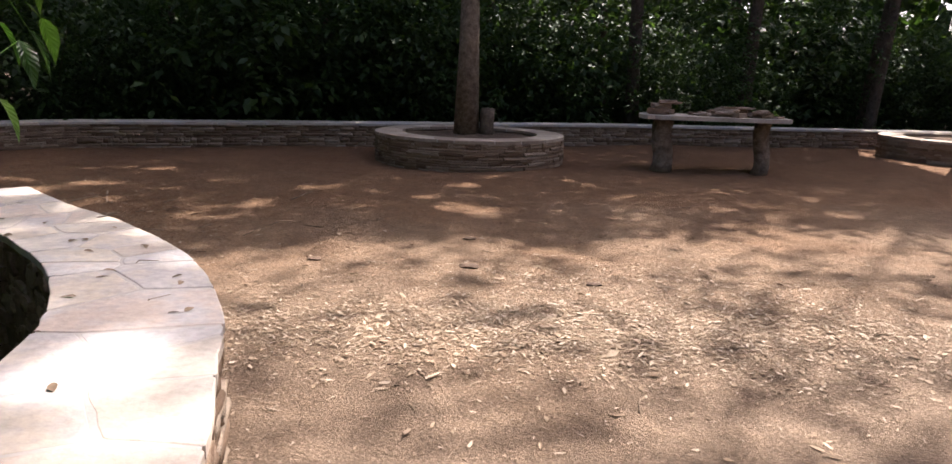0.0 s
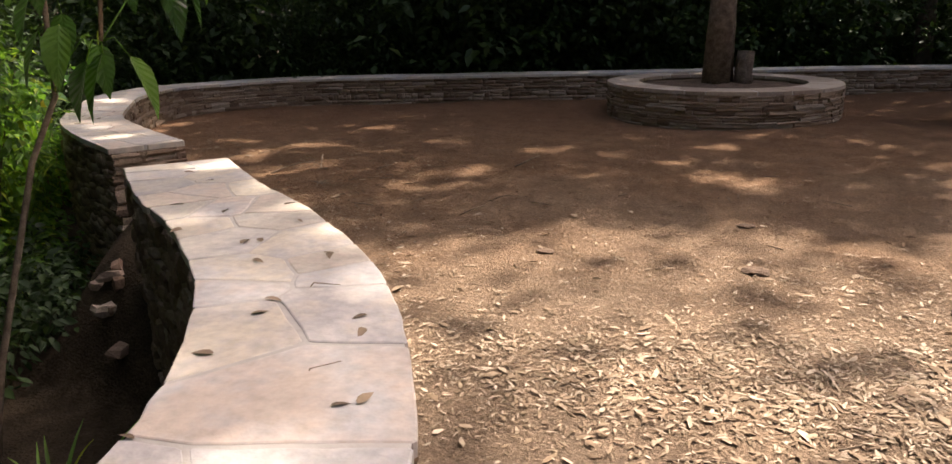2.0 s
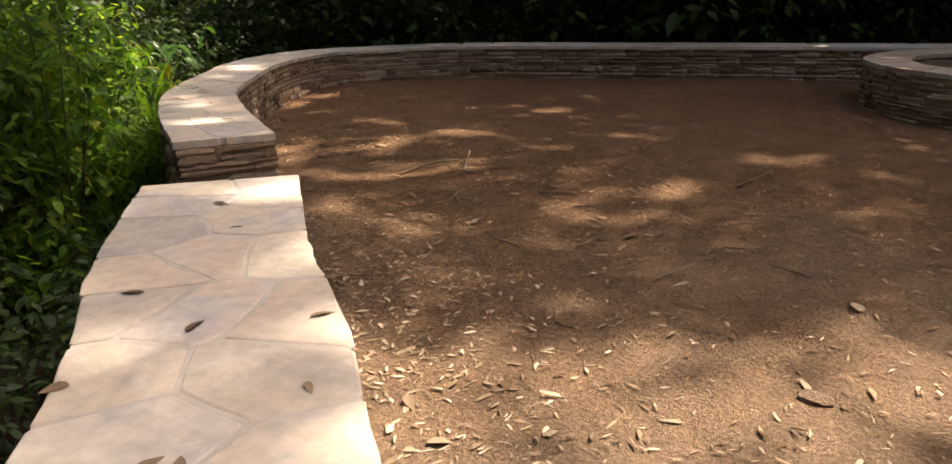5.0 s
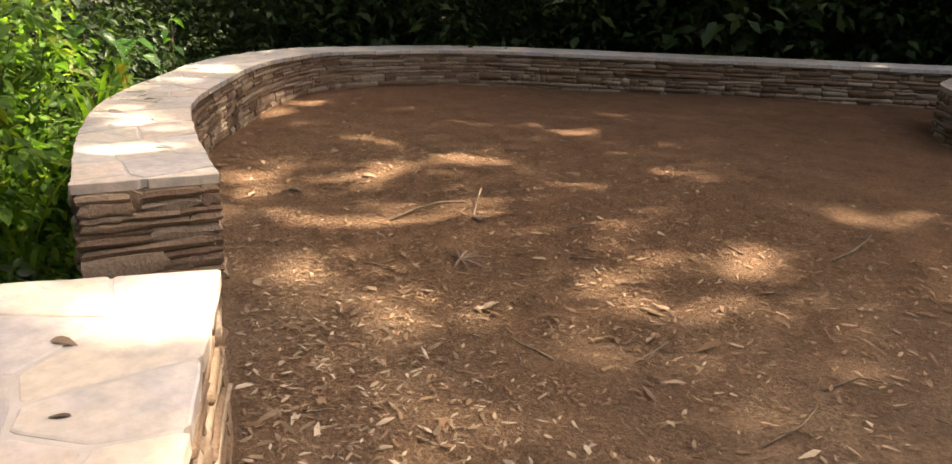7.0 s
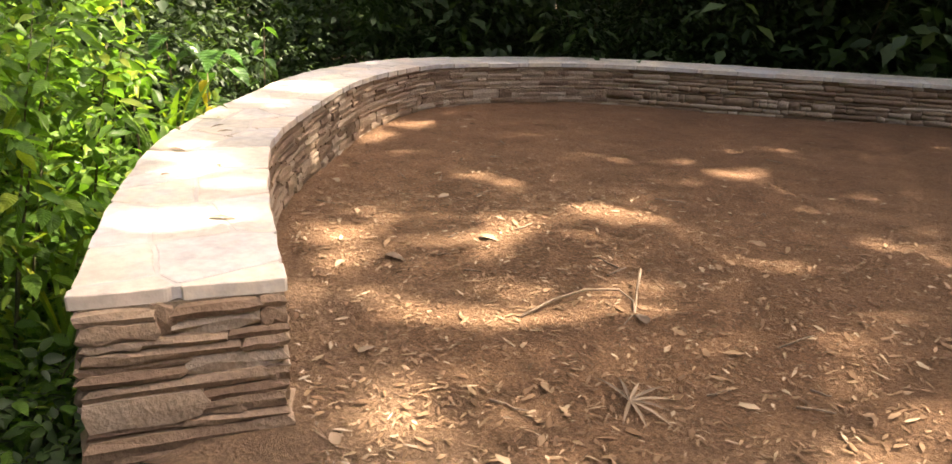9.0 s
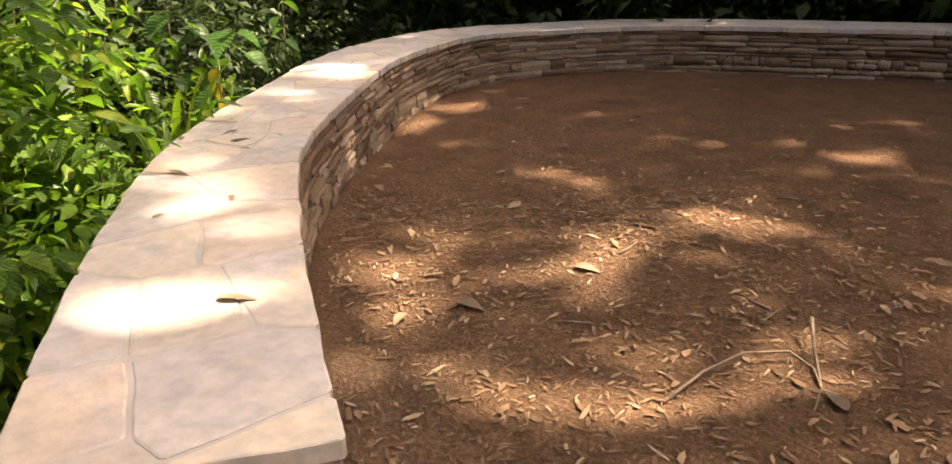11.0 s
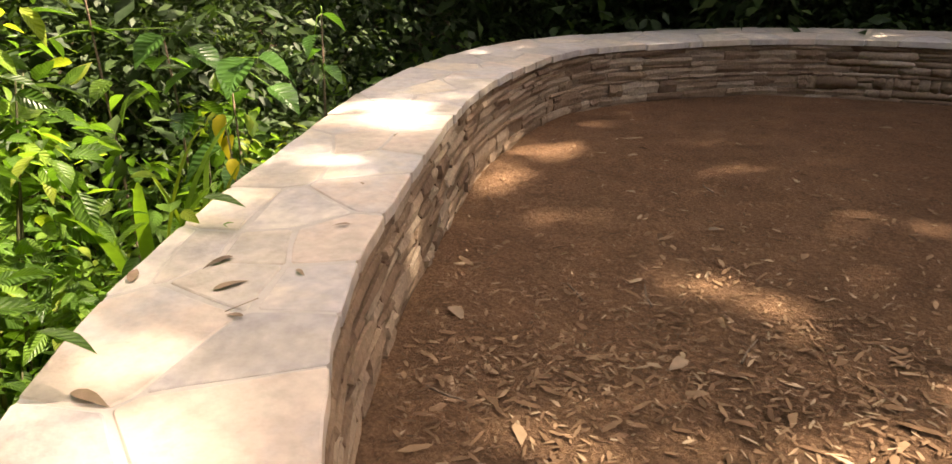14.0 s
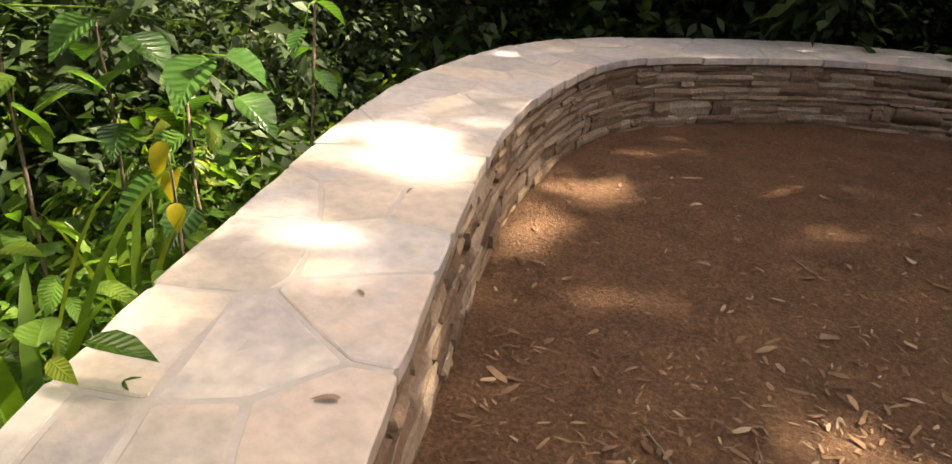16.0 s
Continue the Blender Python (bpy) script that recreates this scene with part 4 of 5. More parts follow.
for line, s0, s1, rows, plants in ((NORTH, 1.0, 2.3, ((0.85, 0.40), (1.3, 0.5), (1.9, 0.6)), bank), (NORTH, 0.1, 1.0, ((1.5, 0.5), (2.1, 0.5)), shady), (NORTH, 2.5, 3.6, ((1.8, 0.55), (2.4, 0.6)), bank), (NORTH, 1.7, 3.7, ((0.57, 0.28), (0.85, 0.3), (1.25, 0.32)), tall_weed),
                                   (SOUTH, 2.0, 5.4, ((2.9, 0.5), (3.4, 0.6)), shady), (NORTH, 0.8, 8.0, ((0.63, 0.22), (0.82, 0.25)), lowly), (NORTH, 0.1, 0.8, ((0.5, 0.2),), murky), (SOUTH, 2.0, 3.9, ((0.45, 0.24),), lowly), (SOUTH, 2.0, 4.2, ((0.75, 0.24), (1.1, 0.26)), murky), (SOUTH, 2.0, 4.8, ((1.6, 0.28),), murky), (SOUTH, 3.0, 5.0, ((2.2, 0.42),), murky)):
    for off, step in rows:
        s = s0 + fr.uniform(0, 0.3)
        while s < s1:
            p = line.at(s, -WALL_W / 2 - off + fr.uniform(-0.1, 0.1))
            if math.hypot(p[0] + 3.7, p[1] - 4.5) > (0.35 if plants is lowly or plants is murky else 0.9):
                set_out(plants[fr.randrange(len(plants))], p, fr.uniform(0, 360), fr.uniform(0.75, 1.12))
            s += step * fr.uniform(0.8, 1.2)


# dark-leaved plants added to darken the slope that the sun reaches
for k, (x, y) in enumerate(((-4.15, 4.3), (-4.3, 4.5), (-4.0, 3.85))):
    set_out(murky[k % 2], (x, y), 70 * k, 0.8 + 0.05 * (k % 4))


def strap_plant(x, y, z, n, length, width, seed, label, spread=0.5, material=None, droop=0.25):
    """A tuft of long strap-shaped blades, each a part."""
    rng = random.Random(seed)
    t = tagged(new("strap_leaf_plant"), label, "plant", "strap-leaved plants")
    material = material or M_STRAP
    for k in range(n):
        a = 2 * math.pi * k / n + rng.uniform(-0.4, 0.4)
        ln, out = length * rng.uniform(0.7, 1.1), spread * rng.uniform(0.4, 1.2)
        side = Vector((-math.sin(a), math.cos(a), 0))
        v, f = [], []
        for i in range(9):
            q = i / 8
            c = Vector((math.cos(a) * out * ln * q ** 1.5, math.sin(a) * out * ln * q ** 1.5, ln * (q - droop * q ** 3)))
            w = width * (0.55 + 0.9 * q) * (1 - q ** 3) + 0.0015
            v += [c - side * w / 2, c + Vector((0, 0, -0.15 * w)), c + side * w / 2]
            if i:
                o = 3 * i
                f += [(o - 3, o - 2, o + 1, o), (o - 2, o - 1, o + 2, o + 1)]
        part("blade", mesh_from("blade", v, f, material, True), material, t)
    t.location = (x, y, z)


strap_plant(-6.08, 6.26, -0.2, 10, 1.0, 0.040, 1, "tuft of bright yellow-green strap leaves beside the wall", 0.45)
strap_plant(-6.52, 6.62, -0.35, 7, 0.9, 0.036, 2, "upright tuft of yellowing strap leaves", 0.25)
strap_plant(-6.62, 7.30, -0.45, 5, 0.9, 0.022, 4, "thin pale green strap leaves by the wall", 0.3)
strap_plant(-5.35, 5.35, -0.5, 7, 0.95, 0.022, 5, "thin green strap leaves by the wall end", 0.35)
strap_plant(-2.45, 2.75, -0.8, 14, 0.75, 0.018, 6, "dark spiky palm-like tuft in the shade", 0.8, M_LEAF)
strap_plant(-1.75, 2.0, -0.8, 9, 1.15, 0.028, 7, "long grassy blades arching in the shade", 0.55, M_LEAF)
strap_plant(-1.62, 1.45, -0.8, 14, 1.15, 0.034, 8, "long grassy blades arching in the shade", 0.6, M_LEAF)
strap_plant(-2.75, 3.05, -0.8, 6, 0.6, 0.016, 9, "yellowing thin blades in the shade", 0.6)


def broad_plant(name, base, joints, spots, leaf, seed, label, material, droop=0.25, hang=0.4, stem_r=0.008, width=0.62):
    """A stem with broad veined leaves on stalks: each leaf a part. spots: the leaves' places from the base."""
    rng = random.Random(seed)
    t = tagged(new(name), label, "plant")
    v, f = tube(joints, [stem_r * (1 - 0.55 * i / max(1, len(joints) - 1)) for i in range(len(joints))], 6)
    part("stem", mesh_from("stem", v, f, M_TWIG, True), M_TWIG, t)
    for sx, sy, sz, size, turn in spots:
        p = Vector((sx, sy, sz))
        near = min((Vector(j) for j in joints), key=lambda j: (j - p).length)
        v, f = tube([near, near.lerp(p, 0.5) + Vector((0, 0, 0.03)), p], [0.003, 0.0025, 0.002], 5)
        stalk = part("stalk", mesh_from("stalk", v, f, M_LEAF, True), M_LEAF, t)
        a = radians(turn)
        along = np.array([[math.cos(a), math.sin(a), -hang + rng.uniform(-0.15, 0.15)]])
        me = leaves("leaf", np.array([[sx, sy, sz]]), along, np.array([[0.75 * hang * math.cos(a) + rng.uniform(-0.3, 0.3), 0.75 * hang * math.sin(a) + rng.uniform(-0.3, 0.3), 1.0]]), np.array([leaf * size]), np.array([leaf * size * width]), material, droop)
        part("leaf", me, material, stalk)
    t.location = base


broad_plant("broad_leaf_plant", (-6.75, 6.95, -0.6), [(0, 0, 0), (0.02, 0.02, 0.4), (-0.03, 0.0, 0.8), (-0.06, 0.02, 1.15)],
            [(0.08, 0.02, 1.22, 1.1, -60), (-0.1, -0.08, 1.18, 1.2, 215), (0.0, 0.12, 1.2, 1.0, 60), (0.1, 0.1, 1.1, 0.9, 20), (-0.12, 0.05, 1.05, 0.9, 150), (0.25, -0.2, 0.95, 1.15, 250),
             (0.22, -0.12, 0.85, 0.8, 300), (0.05, -0.05, 1.0, 0.8, 270)], 0.18, 3, "plant with broad dark green veined leaves beside the wall", M_BIGLEAF, width=0.8)
broad_plant("broad_leaf_plant", (-6.72, 7.30, -0.55), [(0, 0, 0), (0.02, 0.0, 0.5), (0.05, 0.02, 1.05), (0.03, 0.05, 1.3)],
            [(0.05, 0.04, 1.30, 1.0, 80), (0.04, 0.0, 1.22, 1.0, 300), (0.0, 0.06, 1.15, 0.9, 190), (0.1, 0.0, 1.1, 0.9, 10), (0.06, -0.04, 0.95, 0.9, 240), (0.1, 0.05, 0.85, 0.9, 40)], 0.12, 4, "slim plant with pointed glossy leaves", M_BIGLEAF)
broad_plant("thin_sapling", (-7.02, 6.55, -0.65), [(0, 0, 0), (0.01, 0.0, 0.5), (-0.01, 0.01, 1.0), (0.01, 0.0, 1.5), (0.03, 0.02, 2.0)],
            [(0.02, 0.02, 1.2, 1.0, 300), (0.0, 0.0, 1.4, 1.0, 60), (-0.02, 0.0, 1.6, 1.1, 200), (0.03, 0.02, 1.75, 1.0, 330), (0.03, 0.0, 1.9, 1.0, 120)], 0.13, 5, "thin brown sapling stem with a few leaves", M_LEAF)
broad_plant("yellow_leaf_sprig", (-6.45, 6.74, -0.6), [(0, 0, 0), (0.0, 0.02, 0.5), (0.01, 0.0, 1.05)],
            [(0.01, 0.0, 1.08, 1.0, 280), (0.0, 0.02, 1.0, 0.9, 200), (0.02, 0.0, 0.92, 0.7, 330)], 0.11, 6, "sprig with wilting bright yellow leaves", M_YELLOW, 0.3, 1.6)
broad_plant("broad_leaf_plant", (-7.0, 6.80, -0.6), [(0, 0, 0), (0.03, 0.0, 0.5), (0.0, 0.02, 1.0), (0.02, 0.0, 1.3)],
            [(0.06, -0.02, 1.30, 1.0, 280), (0.1, 0.06, 1.25, 1.0, 20), (-0.06, 0.0, 1.2, 0.9, 170), (0.05, -0.1, 1.1, 1.0, 250), (0.1, 0.0, 1.0, 0.8, 320), (0.0, 0.1, 1.0, 0.9, 90)], 0.17, 8, "plant with broad dark green veined leaves on the bank", M_BIGLEAF, width=0.78)
broad_plant("broad_leaf_plant", (-6.25, 6.42, -0.6), [(0, 0, 0), (0.02, 0.0, 0.4), (0.0, 0.02, 0.75)],
            [(0.03, 0.0, 0.78, 1.0, 290), (-0.02, 0.04, 0.75, 1.0, 110), (-0.05, -0.03, 0.7, 0.9, 200), (0.04, 0.02, 0.62, 0.9, 20)], 0.10, 9, "small leafy plant against the wall", M_LEAF)


def flowering_vine():
    """A long thin arching stem with tiny buds along it."""
    vine = tagged(new("flowering_vine"), "thin green arching vine tipped with tiny buds", "vine")
    pts = [Vector(p) for p in ((-7.25, 6.05, 0.35), (-7.12, 6.28, 0.68), (-7.02, 6.50, 0.74), (-6.93, 6.78, 0.73), (-6.86, 7.04, 0.67))]
    v, f = tube(pts, [0.006, 0.005, 0.004, 0.003, 0.0015], 6)
    part("stem", mesh_from("stem", v, f, M_STRAP, True), M_STRAP, vine, "bright green stem")
    rng = random.Random(15)
    for k in range(34):
        q = rng.random()
        p = pts[2].lerp(pts[3], q * 2) if q < 0.5 else pts[3].lerp(pts[4], q * 2 - 1)
        p = p + Vector((rng.uniform(-0.018, 0.018), rng.uniform(-0.018, 0.018), rng.uniform(-0.015, 0.018)))
        bm = bmesh.new()
        bmesh.ops.create_icosphere(bm, subdivisions=1, radius=0.0045, matrix=Matrix.Translation(p) @ Matrix.Diagonal((1, 1, 1.5, 1)))
        part("bud", bm, M_STRAP, vine)


flowering_vine()
hanging = [(1.17, -0.24, 1.95, 0.95, 250), (1.14, -0.27, 1.93, 0.85, 190), (1.22, -0.20, 1.94, 0.9, 20), (1.12, -0.20, 1.97, 0.8, 130),
           (0.40, 0.38, 2.02, 1.25, 290), (0.35, 0.33, 2.00, 1.2, 230), (0.46, 0.42, 1.97, 1.1, 10), (0.36, 0.44, 2.06, 1.0, 140), (0.30, 0.36, 2.12, 1.0, 200)]
hr = random.Random(14)
hanging += [(hr.uniform(0.75, 1.4), hr.uniform(-0.25, 0.15), hr.uniform(2.15, 2.65), hr.uniform(0.75, 1.1), hr.uniform(0, 360)) for k in range(22)]
broad_plant("leaning_sapling", (-3.05, 3.0, -0.82), [(0, 0, 0), (0.08, 0.12, 0.7), (0.20, 0.33, 1.5), (0.28, 0.42, 1.75), (0.30, 0.44, 2.3), (0.55, 0.30, 2.75), (0.90, 0.05, 2.75), (1.25, -0.1, 2.6), (1.2, -0.2, 2.4), (1.17, -0.24, 1.98)],
            hanging, 0.20, 7, "leaning grey sapling with large drooping leaves over the wall", M_BIGLEAF, 0.2, 1.8, 0.014, 0.45)


# ---- litter ----
def litter():
    nr = np.random.default_rng(12)
    xs, ys = [], []

    def patch(n, cx, cy, sx, sy, turn=0.0):
        u, v = nr.normal(0, sx, n), nr.normal(0, sy, n)
        xs.append(cx + u * math.cos(turn) - v * math.sin(turn))
        ys.append(cy + u * math.sin(turn) + v * math.cos(turn))
    patch(16000, 0.5, 3.5, 1.3, 0.30, 0.05)
    patch(2400, 1.6, 4.2, 0.8, 0.5)
    patch(1200, 0.3, 4.6, 0.7, 0.25)
    xs.append(nr.uniform(-7, 7, 22000)); ys.append(nr.uniform(0.6, 13, 22000))
    patch(9500, -4.2, 6.8, 1.2, 0.9, 0.6)
    patch(4200, -2.6, 5.6, 0.9, 0.6, 0.6)
    patch(2600, -3.0, 4.9, 1.0, 0.25, -0.7)
    patch(1600, -4.9, 6.9, 0.7, 0.18, 0.9)
    patch(5000, -0.6, 6.9, 1.6, 0.8)
    x, y = np.concatenate(xs), np.concatenate(ys)
    keep = np.concatenate([inside(x[i:i + 500], y[i:i + 500]) for i in range(0, len(x), 500)]) > WALL_W / 2 + 0.03
    x, y = x[keep], y[keep]
    n = len(x)
    a = nr.uniform(0, 2 * math.pi, n)
    z = ground_height(x, y) + nr.uniform(0.003, 0.010, n)
    along = np.stack([np.cos(a), np.sin(a), nr.normal(0, 0.06, n)], 1)
    ln = np.where(nr.random(n) < 0.05, nr.gamma(4.0, 0.007, n) + 0.016, nr.gamma(2.5, 0.0065, n) + 0.010)
    normal = np.stack([nr.normal(0, 0.14, n), nr.normal(0, 0.14, n), np.ones(n)], 1)
    wd = ln * nr.uniform(0.10, 0.36, n)
    base = np.stack([x, y, z], 1)
    south = y < 5.0 + nr.normal(0, 0.4, n)
    for q, mat, text in ((south, M_LITTER, "pale dry leaf litter and chips on the earth"), (~south, M_BROWNLITTER, "brown leaf litter scattered over the red earth")):
        me = shards("leaf_litter", base[q], along[q], normal[q], ln[q], wd[q], mat, nr)
        tagged(new("leaf_litter", me), text, "leaf litter", kind="stuff")


litter()


def litter_twigs():
    """Short dead sticks among the litter."""
    rng = random.Random(41)
    for k in range(46):
        cx, cy, sx, sy = rng.choice(((0.6, 3.4, 1.2, 0.5), (-4.3, 6.6, 0.8, 0.6), (-2.8, 5.8, 0.9, 0.6), (-1.5, 6.6, 1.5, 1.0), (0.5, 5.2, 1.8, 1.0), (-5.0, 7.4, 0.6, 0.8)))
        x, y = rng.gauss(cx, sx), rng.gauss(cy, sy)
        if inside(x, y) < WALL_W / 2 + 0.12:
            continue
        a, ln = rng.uniform(0, math.pi), rng.uniform(0.06, 0.20)
        pts = []
        for q in (-0.5, -0.1, 0.2, 0.5):
            px, py = x + math.cos(a) * ln * q + rng.uniform(-0.006, 0.006), y + math.sin(a) * ln * q + rng.uniform(-0.006, 0.006)
            pts.append((px, py, float(ground_height(px, py)) + 0.006))
        v, f = tube(pts, [0.004, 0.0035, 0.003, 0.002], 5)
        tagged(new("stick", mesh_from("stick", v, f, M_TWIG, True)), "short dead stick lying on the earth", "stick", "sticks in the litter")


litter_twigs()


def dry_leaves():
    """Curled whole leaves among the litter."""
    nr = np.random.default_rng(31)
    spots = ((0.6, 3.4, 1.3, 0.45, 420), (-1.6, 4.05, 0.35, 0.35, 160), (-4.7, 6.8, 0.7, 0.5, 110), (-3.0, 5.9, 0.8, 0.5, 110), (-2.0, 7.0, 2.0, 1.2, 160), (-5.4, 8.4, 0.6, 0.6, 60), (1.6, 4.4, 1.2, 0.9, 300), (0.0, 8.5, 3.0, 2.0, 200))
    x = np.concatenate([nr.normal(cx, sx, n) for cx, cy, sx, sy, n in spots])
    y = np.concatenate([nr.normal(cy, sy, n) for cx, cy, sx, sy, n in spots])
    keep = np.concatenate([inside(x[i:i + 500], y[i:i + 500]) for i in range(0, len(x), 500)]) > WALL_W / 2 + 0.05
    x, y = x[keep], y[keep]
    n = len(x)
    a = nr.uniform(0, 2 * math.pi, n)
    along = np.stack([np.cos(a), np.sin(a), nr.uniform(-0.05, 0.15, n)], 1)
    ln = nr.uniform(0.02, 0.055, n)
    normal = np.stack([nr.normal(0, 0.3, n), nr.normal(0, 0.3, n), np.ones(n)], 1)
    wd = ln * nr.uniform(0.12, 0.30, n)
    base = np.stack([x, y, ground_height(x, y) + nr.uniform(0.003, 0.008, n)], 1)
    south = y < 4.9
    for q, mat, text in ((south, M_LITTER, "pale curled dry leaves strewn over the earth"), (~south, M_BROWNLITTER, "curled brown leaves strewn over the red earth")):
        me = leaves("dry_leaves", base[q], along[q], normal[q], ln[q], wd[q], mat, 0.2, 0.3)
        tagged(new("dry_leaves", me), text, "dry leaves", kind="stuff")


dry_leaves()


def fallen_leaf(x, y, z, size, turn, seed, where, slim=0.45):
    rng = np.random.default_rng(seed)
    a = radians(turn)
    me = leaves("fallen_leaf", np.zeros((1, 3)), np.array([[math.cos(a), math.sin(a), 0.10]]), np.array([[rng.normal(0, 0.2), rng.normal(0, 0.2), 1.0]]), np.array([size]), np.array([size * slim]), M_DRYLEAF, 0.16, 0.16)
    ob = tagged(new("fallen_leaf", me), "curled dry brown leaf lying on " + where, "leaf", "fallen leaves")
    ob.location = (x, y, z + 0.004)


def twig(points, r, label, name="twig"):
    v, f = tube(points, [r * (1 - 0.6 * i / (len(points) - 1)) for i in range(len(points))], 6)
    return v, f


for k, (x, y, size) in enumerate(((-1.48, 2.79, 0.07), (-1.45, 2.68, 0.06), (-1.85, 3.22, 0.08), (-1.79, 3.26, 0.07), (-1.40, 2.45, 0.07), (-1.15, 2.76, 0.06), (-1.12, 2.68, 0.07), (-1.82, 3.55, 0.05),
                                  (-2.87, 4.22, 0.07), (-2.00, 3.75, 0.07), (-2.17, 3.57, 0.08), (-1.48, 3.20, 0.06), (-2.42, 3.65, 0.08), (-2.18, 3.33, 0.06), (-1.50, 3.21, 0.07), (-1.71, 3.08, 0.06),
                                  (-1.02, 2.31, 0.05), (-0.97, 2.33, 0.07), (-1.05, 1.70, 0.08), (-1.32, 2.1, 0.05), (-2.6, 4.1, 0.05))):
    fallen_leaf(x, y, south_top(0), size * 0.85, 47 * k, k, "the flagstone wall top", 0.38)
for k, (x, y, size) in enumerate(((-5.17, 5.80, 0.11), (-5.33, 6.12, 0.11), (-5.49, 6.02, 0.10), (-5.19, 6.11, 0.05), (-5.45, 6.23, 0.10), (-4.81, 5.80, 0.07), (-4.27, 5.43, 0.12), (-4.81, 5.57, 0.06),
                                  (-5.62, 6.72, 0.04), (-5.41, 6.52, 0.06), (-5.96, 7.13, 0.05), (-5.29, 6.29, 0.05))):
    fallen_leaf(x, y, 0.414, size * 0.75, 63 * k + 20, 30 + k, "the flagstone wall top", 0.3)
for k, (x, y, size) in enumerate(((-4.26, 6.73, 0.12), (-3.88, 5.67, 0.09), (-3.56, 5.32, 0.08), (-1.62, 4.10, 0.10), (-2.10, 4.20, 0.10), (-1.92, 4.04, 0.09), (-1.03, 5.38, 0.11), (-5.61, 8.12, 0.06),
                                  (-4.80, 7.12, 0.09), (-5.45, 6.88, 0.11), (-5.19, 7.97, 0.07), (-3.31, 6.49, 0.12), (0.48, 2.89, 0.06), (-4.47, 6.12, 0.10), (-4.40, 6.28, 0.13), (-2.77, 5.65, 0.12))):
    fallen_leaf(x, y, float(ground_height(x, y)) + 0.006, size * 0.8, 77 * k + 10, 60 + k, "the earth", 0.5)


def fallen_branch(name, label, runs, r):
    pieces, r = [], r * 0.75
    for run in runs:
        pts = [(x, y, float(ground_height(x, y)) + r * 0.8 + dz) for x, y, dz in run]
        pieces.append(twig(pts, r, ""))
    tagged(new(name, mesh_from(name, *merge(*pieces), M_TWIG, True)), label, "branch")


fallen_branch("fallen_branch", "forked dead branch lying on the earth", (((-3.67, 6.24, 0), (-3.64, 6.40, 0.02), (-3.59, 6.54, 0.03), (-3.50, 6.63, 0.03), (-3.43, 6.62, 0.01), (-3.37, 6.52, 0)),
                                                                      ((-3.50, 6.80, 0.06), (-3.45, 6.68, 0.03), (-3.39, 6.56, 0), (-3.37, 6.44, 0))), 0.008)
fallen_branch("fallen_twig", "thin curved dead twig on the earth", (((-1.78, 6.88, 0), (-1.72, 6.98, 0.02), (-1.68, 7.15, 0.03), (-1.67, 7.33, 0.01)),), 0.010)
fallen_branch("fallen_twig", "thin dead twig on the earth", (((-1.66, 5.70, 0), (-1.58, 5.80, 0.02), (-1.48, 5.86, 0)),), 0.006)
fallen_branch("fallen_twig", "thin dead twig on the earth", (((-1.75, 5.33, 0), (-1.68, 5.45, 0.02), (-1.66, 5.6, 0)),), 0.005)
fallen_branch("fallen_twig", "thin dead twig on the flagstones", (((-5.36, 6.0, 0.41), (-5.30, 6.02, 0.43), (-5.24, 6.10, 0.43), (-5.22, 6.16, 0.41)),), 0.003)
fallen_branch("fallen_twig", "thin curved dead twig on the flagstones", (((-1.53, 2.79, 0.462), (-1.56, 2.84, 0.466), (-1.57, 2.91, 0.462)),), 0.0035)
fallen_branch("fallen_twig", "thin curved dead twig on the flagstones", (((-1.45, 2.93, 0.462), (-1.39, 2.91, 0.466), (-1.31, 2.92, 0.462)),), 0.0035)
fallen_branch("fallen_twig", "thin straight dead twig on the flagstones", (((-1.20, 2.42, 0.462), (-1.14, 2.44, 0.464), (-1.08, 2.48, 0.462)),), 0.003)
frond = tagged(new("fallen_frond"), "dry brown frond with splayed leaflets on the earth", "frond")
frond.location = (-3.12, 6.02, float(ground_height(-3.12, 6.02)) + 0.008)
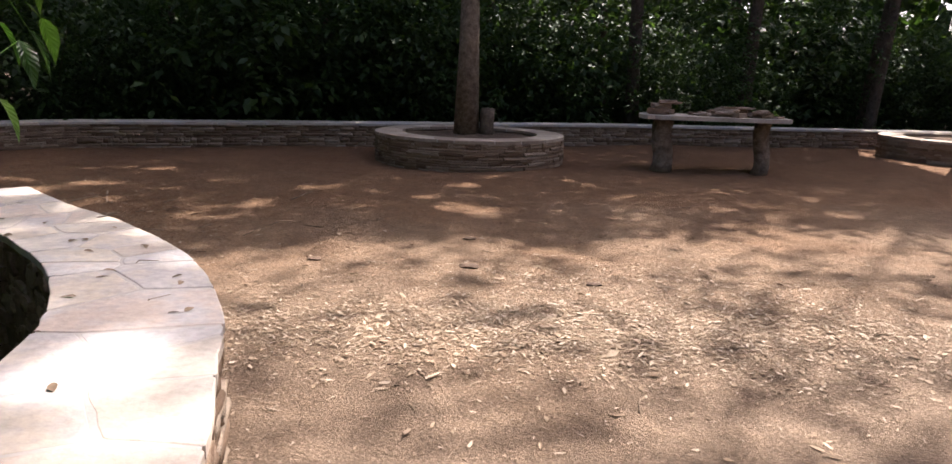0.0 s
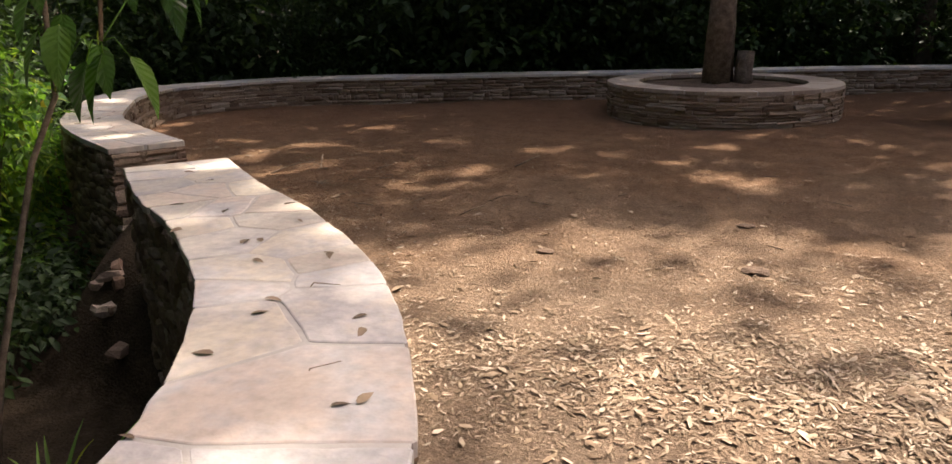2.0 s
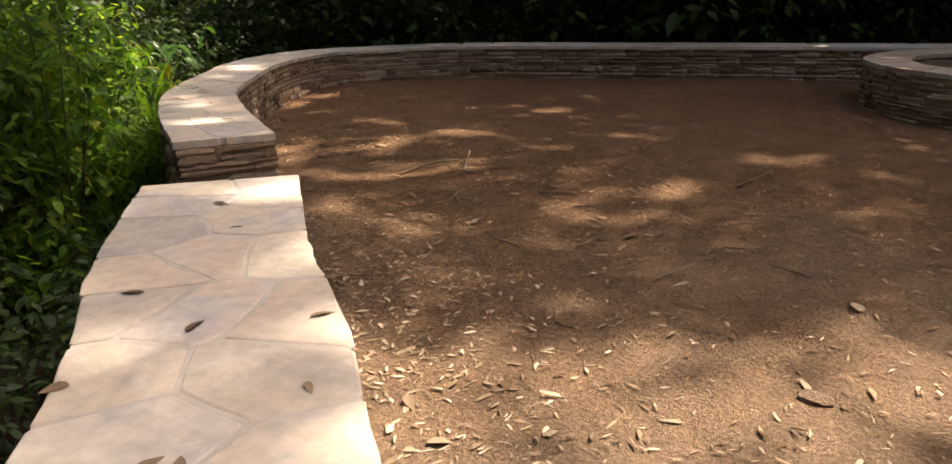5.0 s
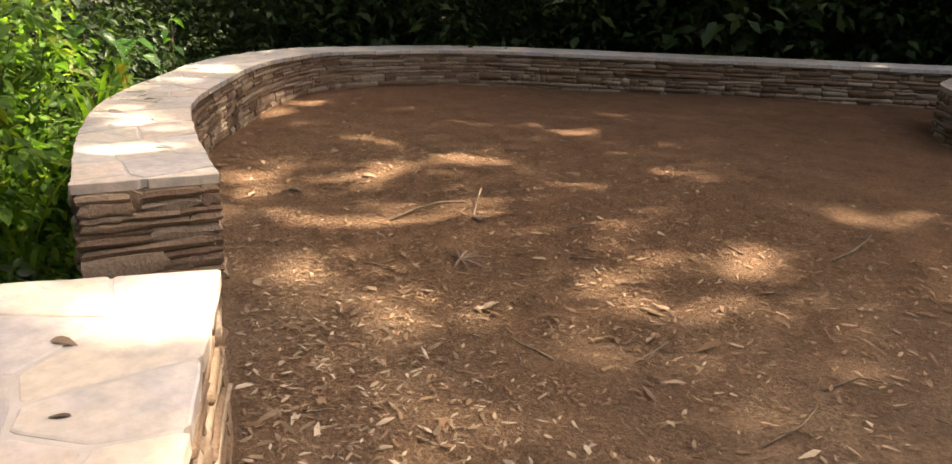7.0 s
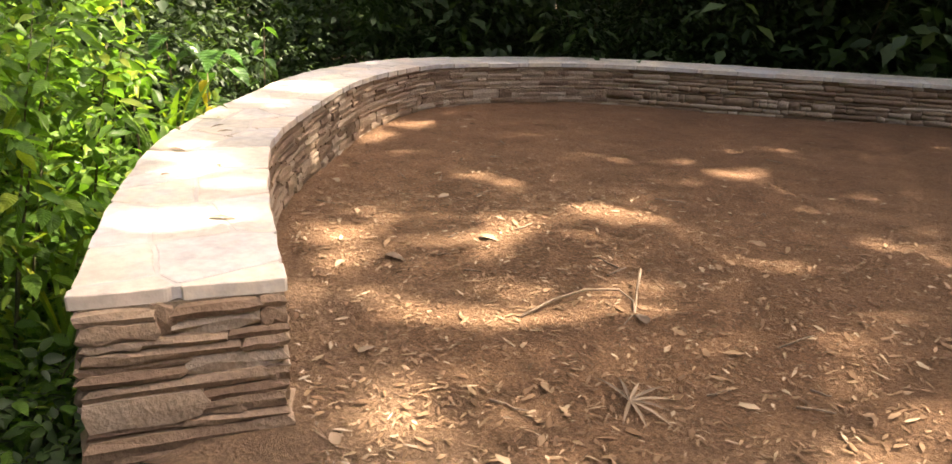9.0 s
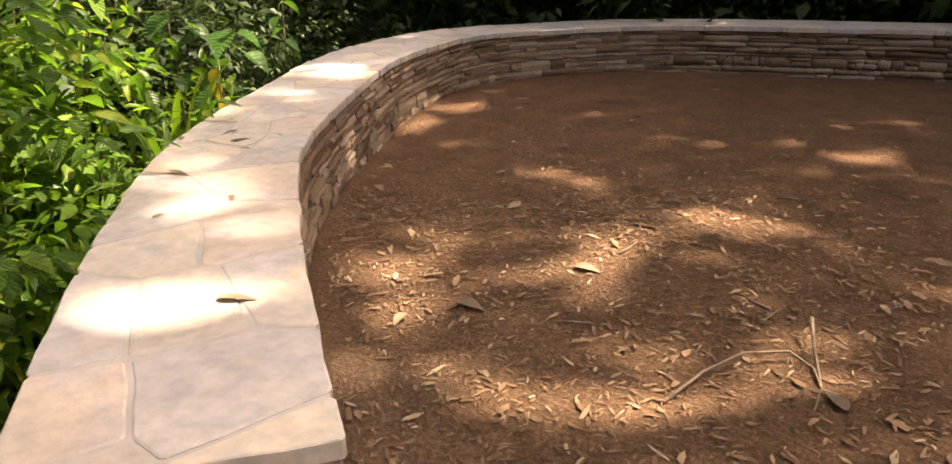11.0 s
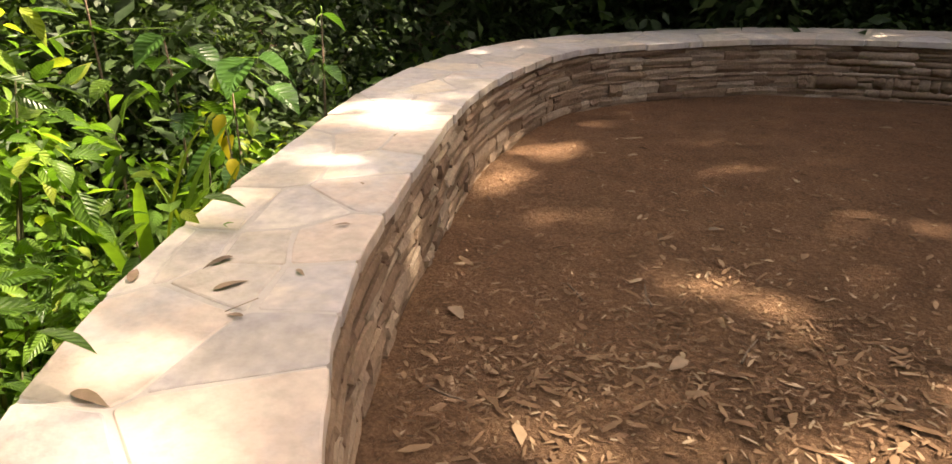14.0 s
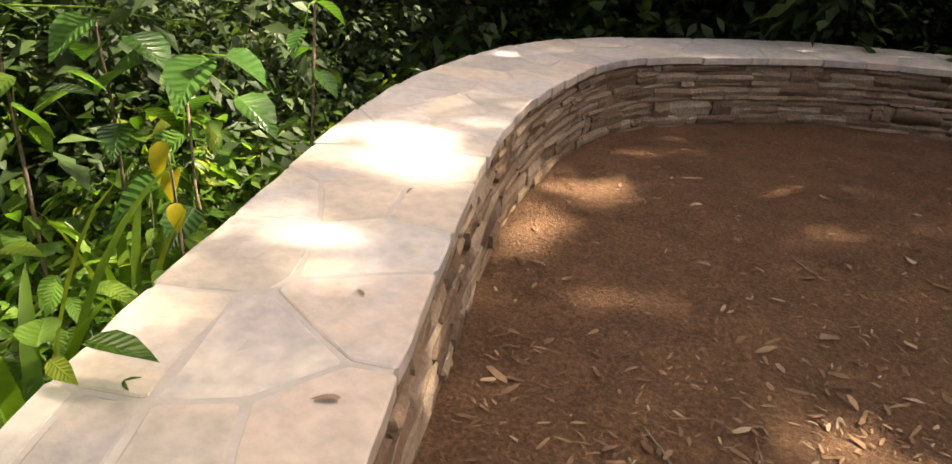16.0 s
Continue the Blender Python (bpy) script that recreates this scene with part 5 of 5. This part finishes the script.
for k in range(9):
    a = 0.5 * k - 1.2
    me = leaves("leaflet", np.zeros((1, 3)), np.array([[math.cos(a), math.sin(a), 0.22]]), np.array([[0.1, 0.0, 1.0]]), np.array([0.12 + 0.02 * (k % 3)]), np.array([0.012]), M_DRYLEAF, 0.25, 0.3)
    part("leaflet", me, M_DRYLEAF, frond)


def clod(x, y, r, seed):
    rng = random.Random(seed)
    bm = bmesh.new()
    bmesh.ops.create_icosphere(bm, subdivisions=2, radius=1.0)
    for v in bm.verts:
        v.co *= 1 + rng.uniform(-0.22, 0.22)
        v.co = Vector((v.co.x * r, v.co.y * r * 0.8, v.co.z * r * 0.24))
    me = bpy.data.meshes.new("earth_clod")
    bm.to_mesh(me)
    bm.free()
    me.materials.append(M_SOIL)
    ob = tagged(new("earth_clod", me), "dark crumbly clod of earth on the ground", "clod", "earth clods")
    ob.location = (x, y, float(ground_height(x, y)) + r * 0.12)


clod(-1.09, 4.76, 0.05, 1)
clod(-0.04, 4.72, 0.07, 2)
clod(-0.05, 5.50, 0.05, 3)
clod(0.75, 4.4, 0.05, 4)


# ---- pieces of the walls, the nearest stones ----
def wall_pieces(wall, line, top, near, s0, s1, seed):
    for me, m in near:
        part("stone", me, M_LEDGE, wall).matrix_basis = m
    rest = []
    for outline, dz, rng in flag_outlines(line.length, WALL_W + 0.016, seed):
        cs = sum(p[0] for p in outline) / len(outline)
        me = flag_mesh(outline, line.at, top(cs) + dz, 0.036, rng)
        if s0 < cs < s1:
            part("flagstone", me, M_FLAG, wall)
        else:
            rest.append(([v.co[:] for v in me.vertices], [tuple(p.vertices) for p in me.polygons]))
            bpy.data.meshes.remove(me)
    if rest:
        tagged(part("far_flagstones", mesh_from("far_flagstones", *merge(*rest), M_FLAG), M_FLAG, wall, "pale flagstones"), kind="stuff")


wall_pieces(wall_1, SOUTH, south_top, near_1, 1.5, 99, 5)
wall_pieces(wall_2, NORTH, north_top, near_2, 0, 22, 6)
ring_stones(planter_a, 1.37, 0.98, 0.40, 31)
ring_stones(planter_b, 1.37, 0.98, 0.40, 32)
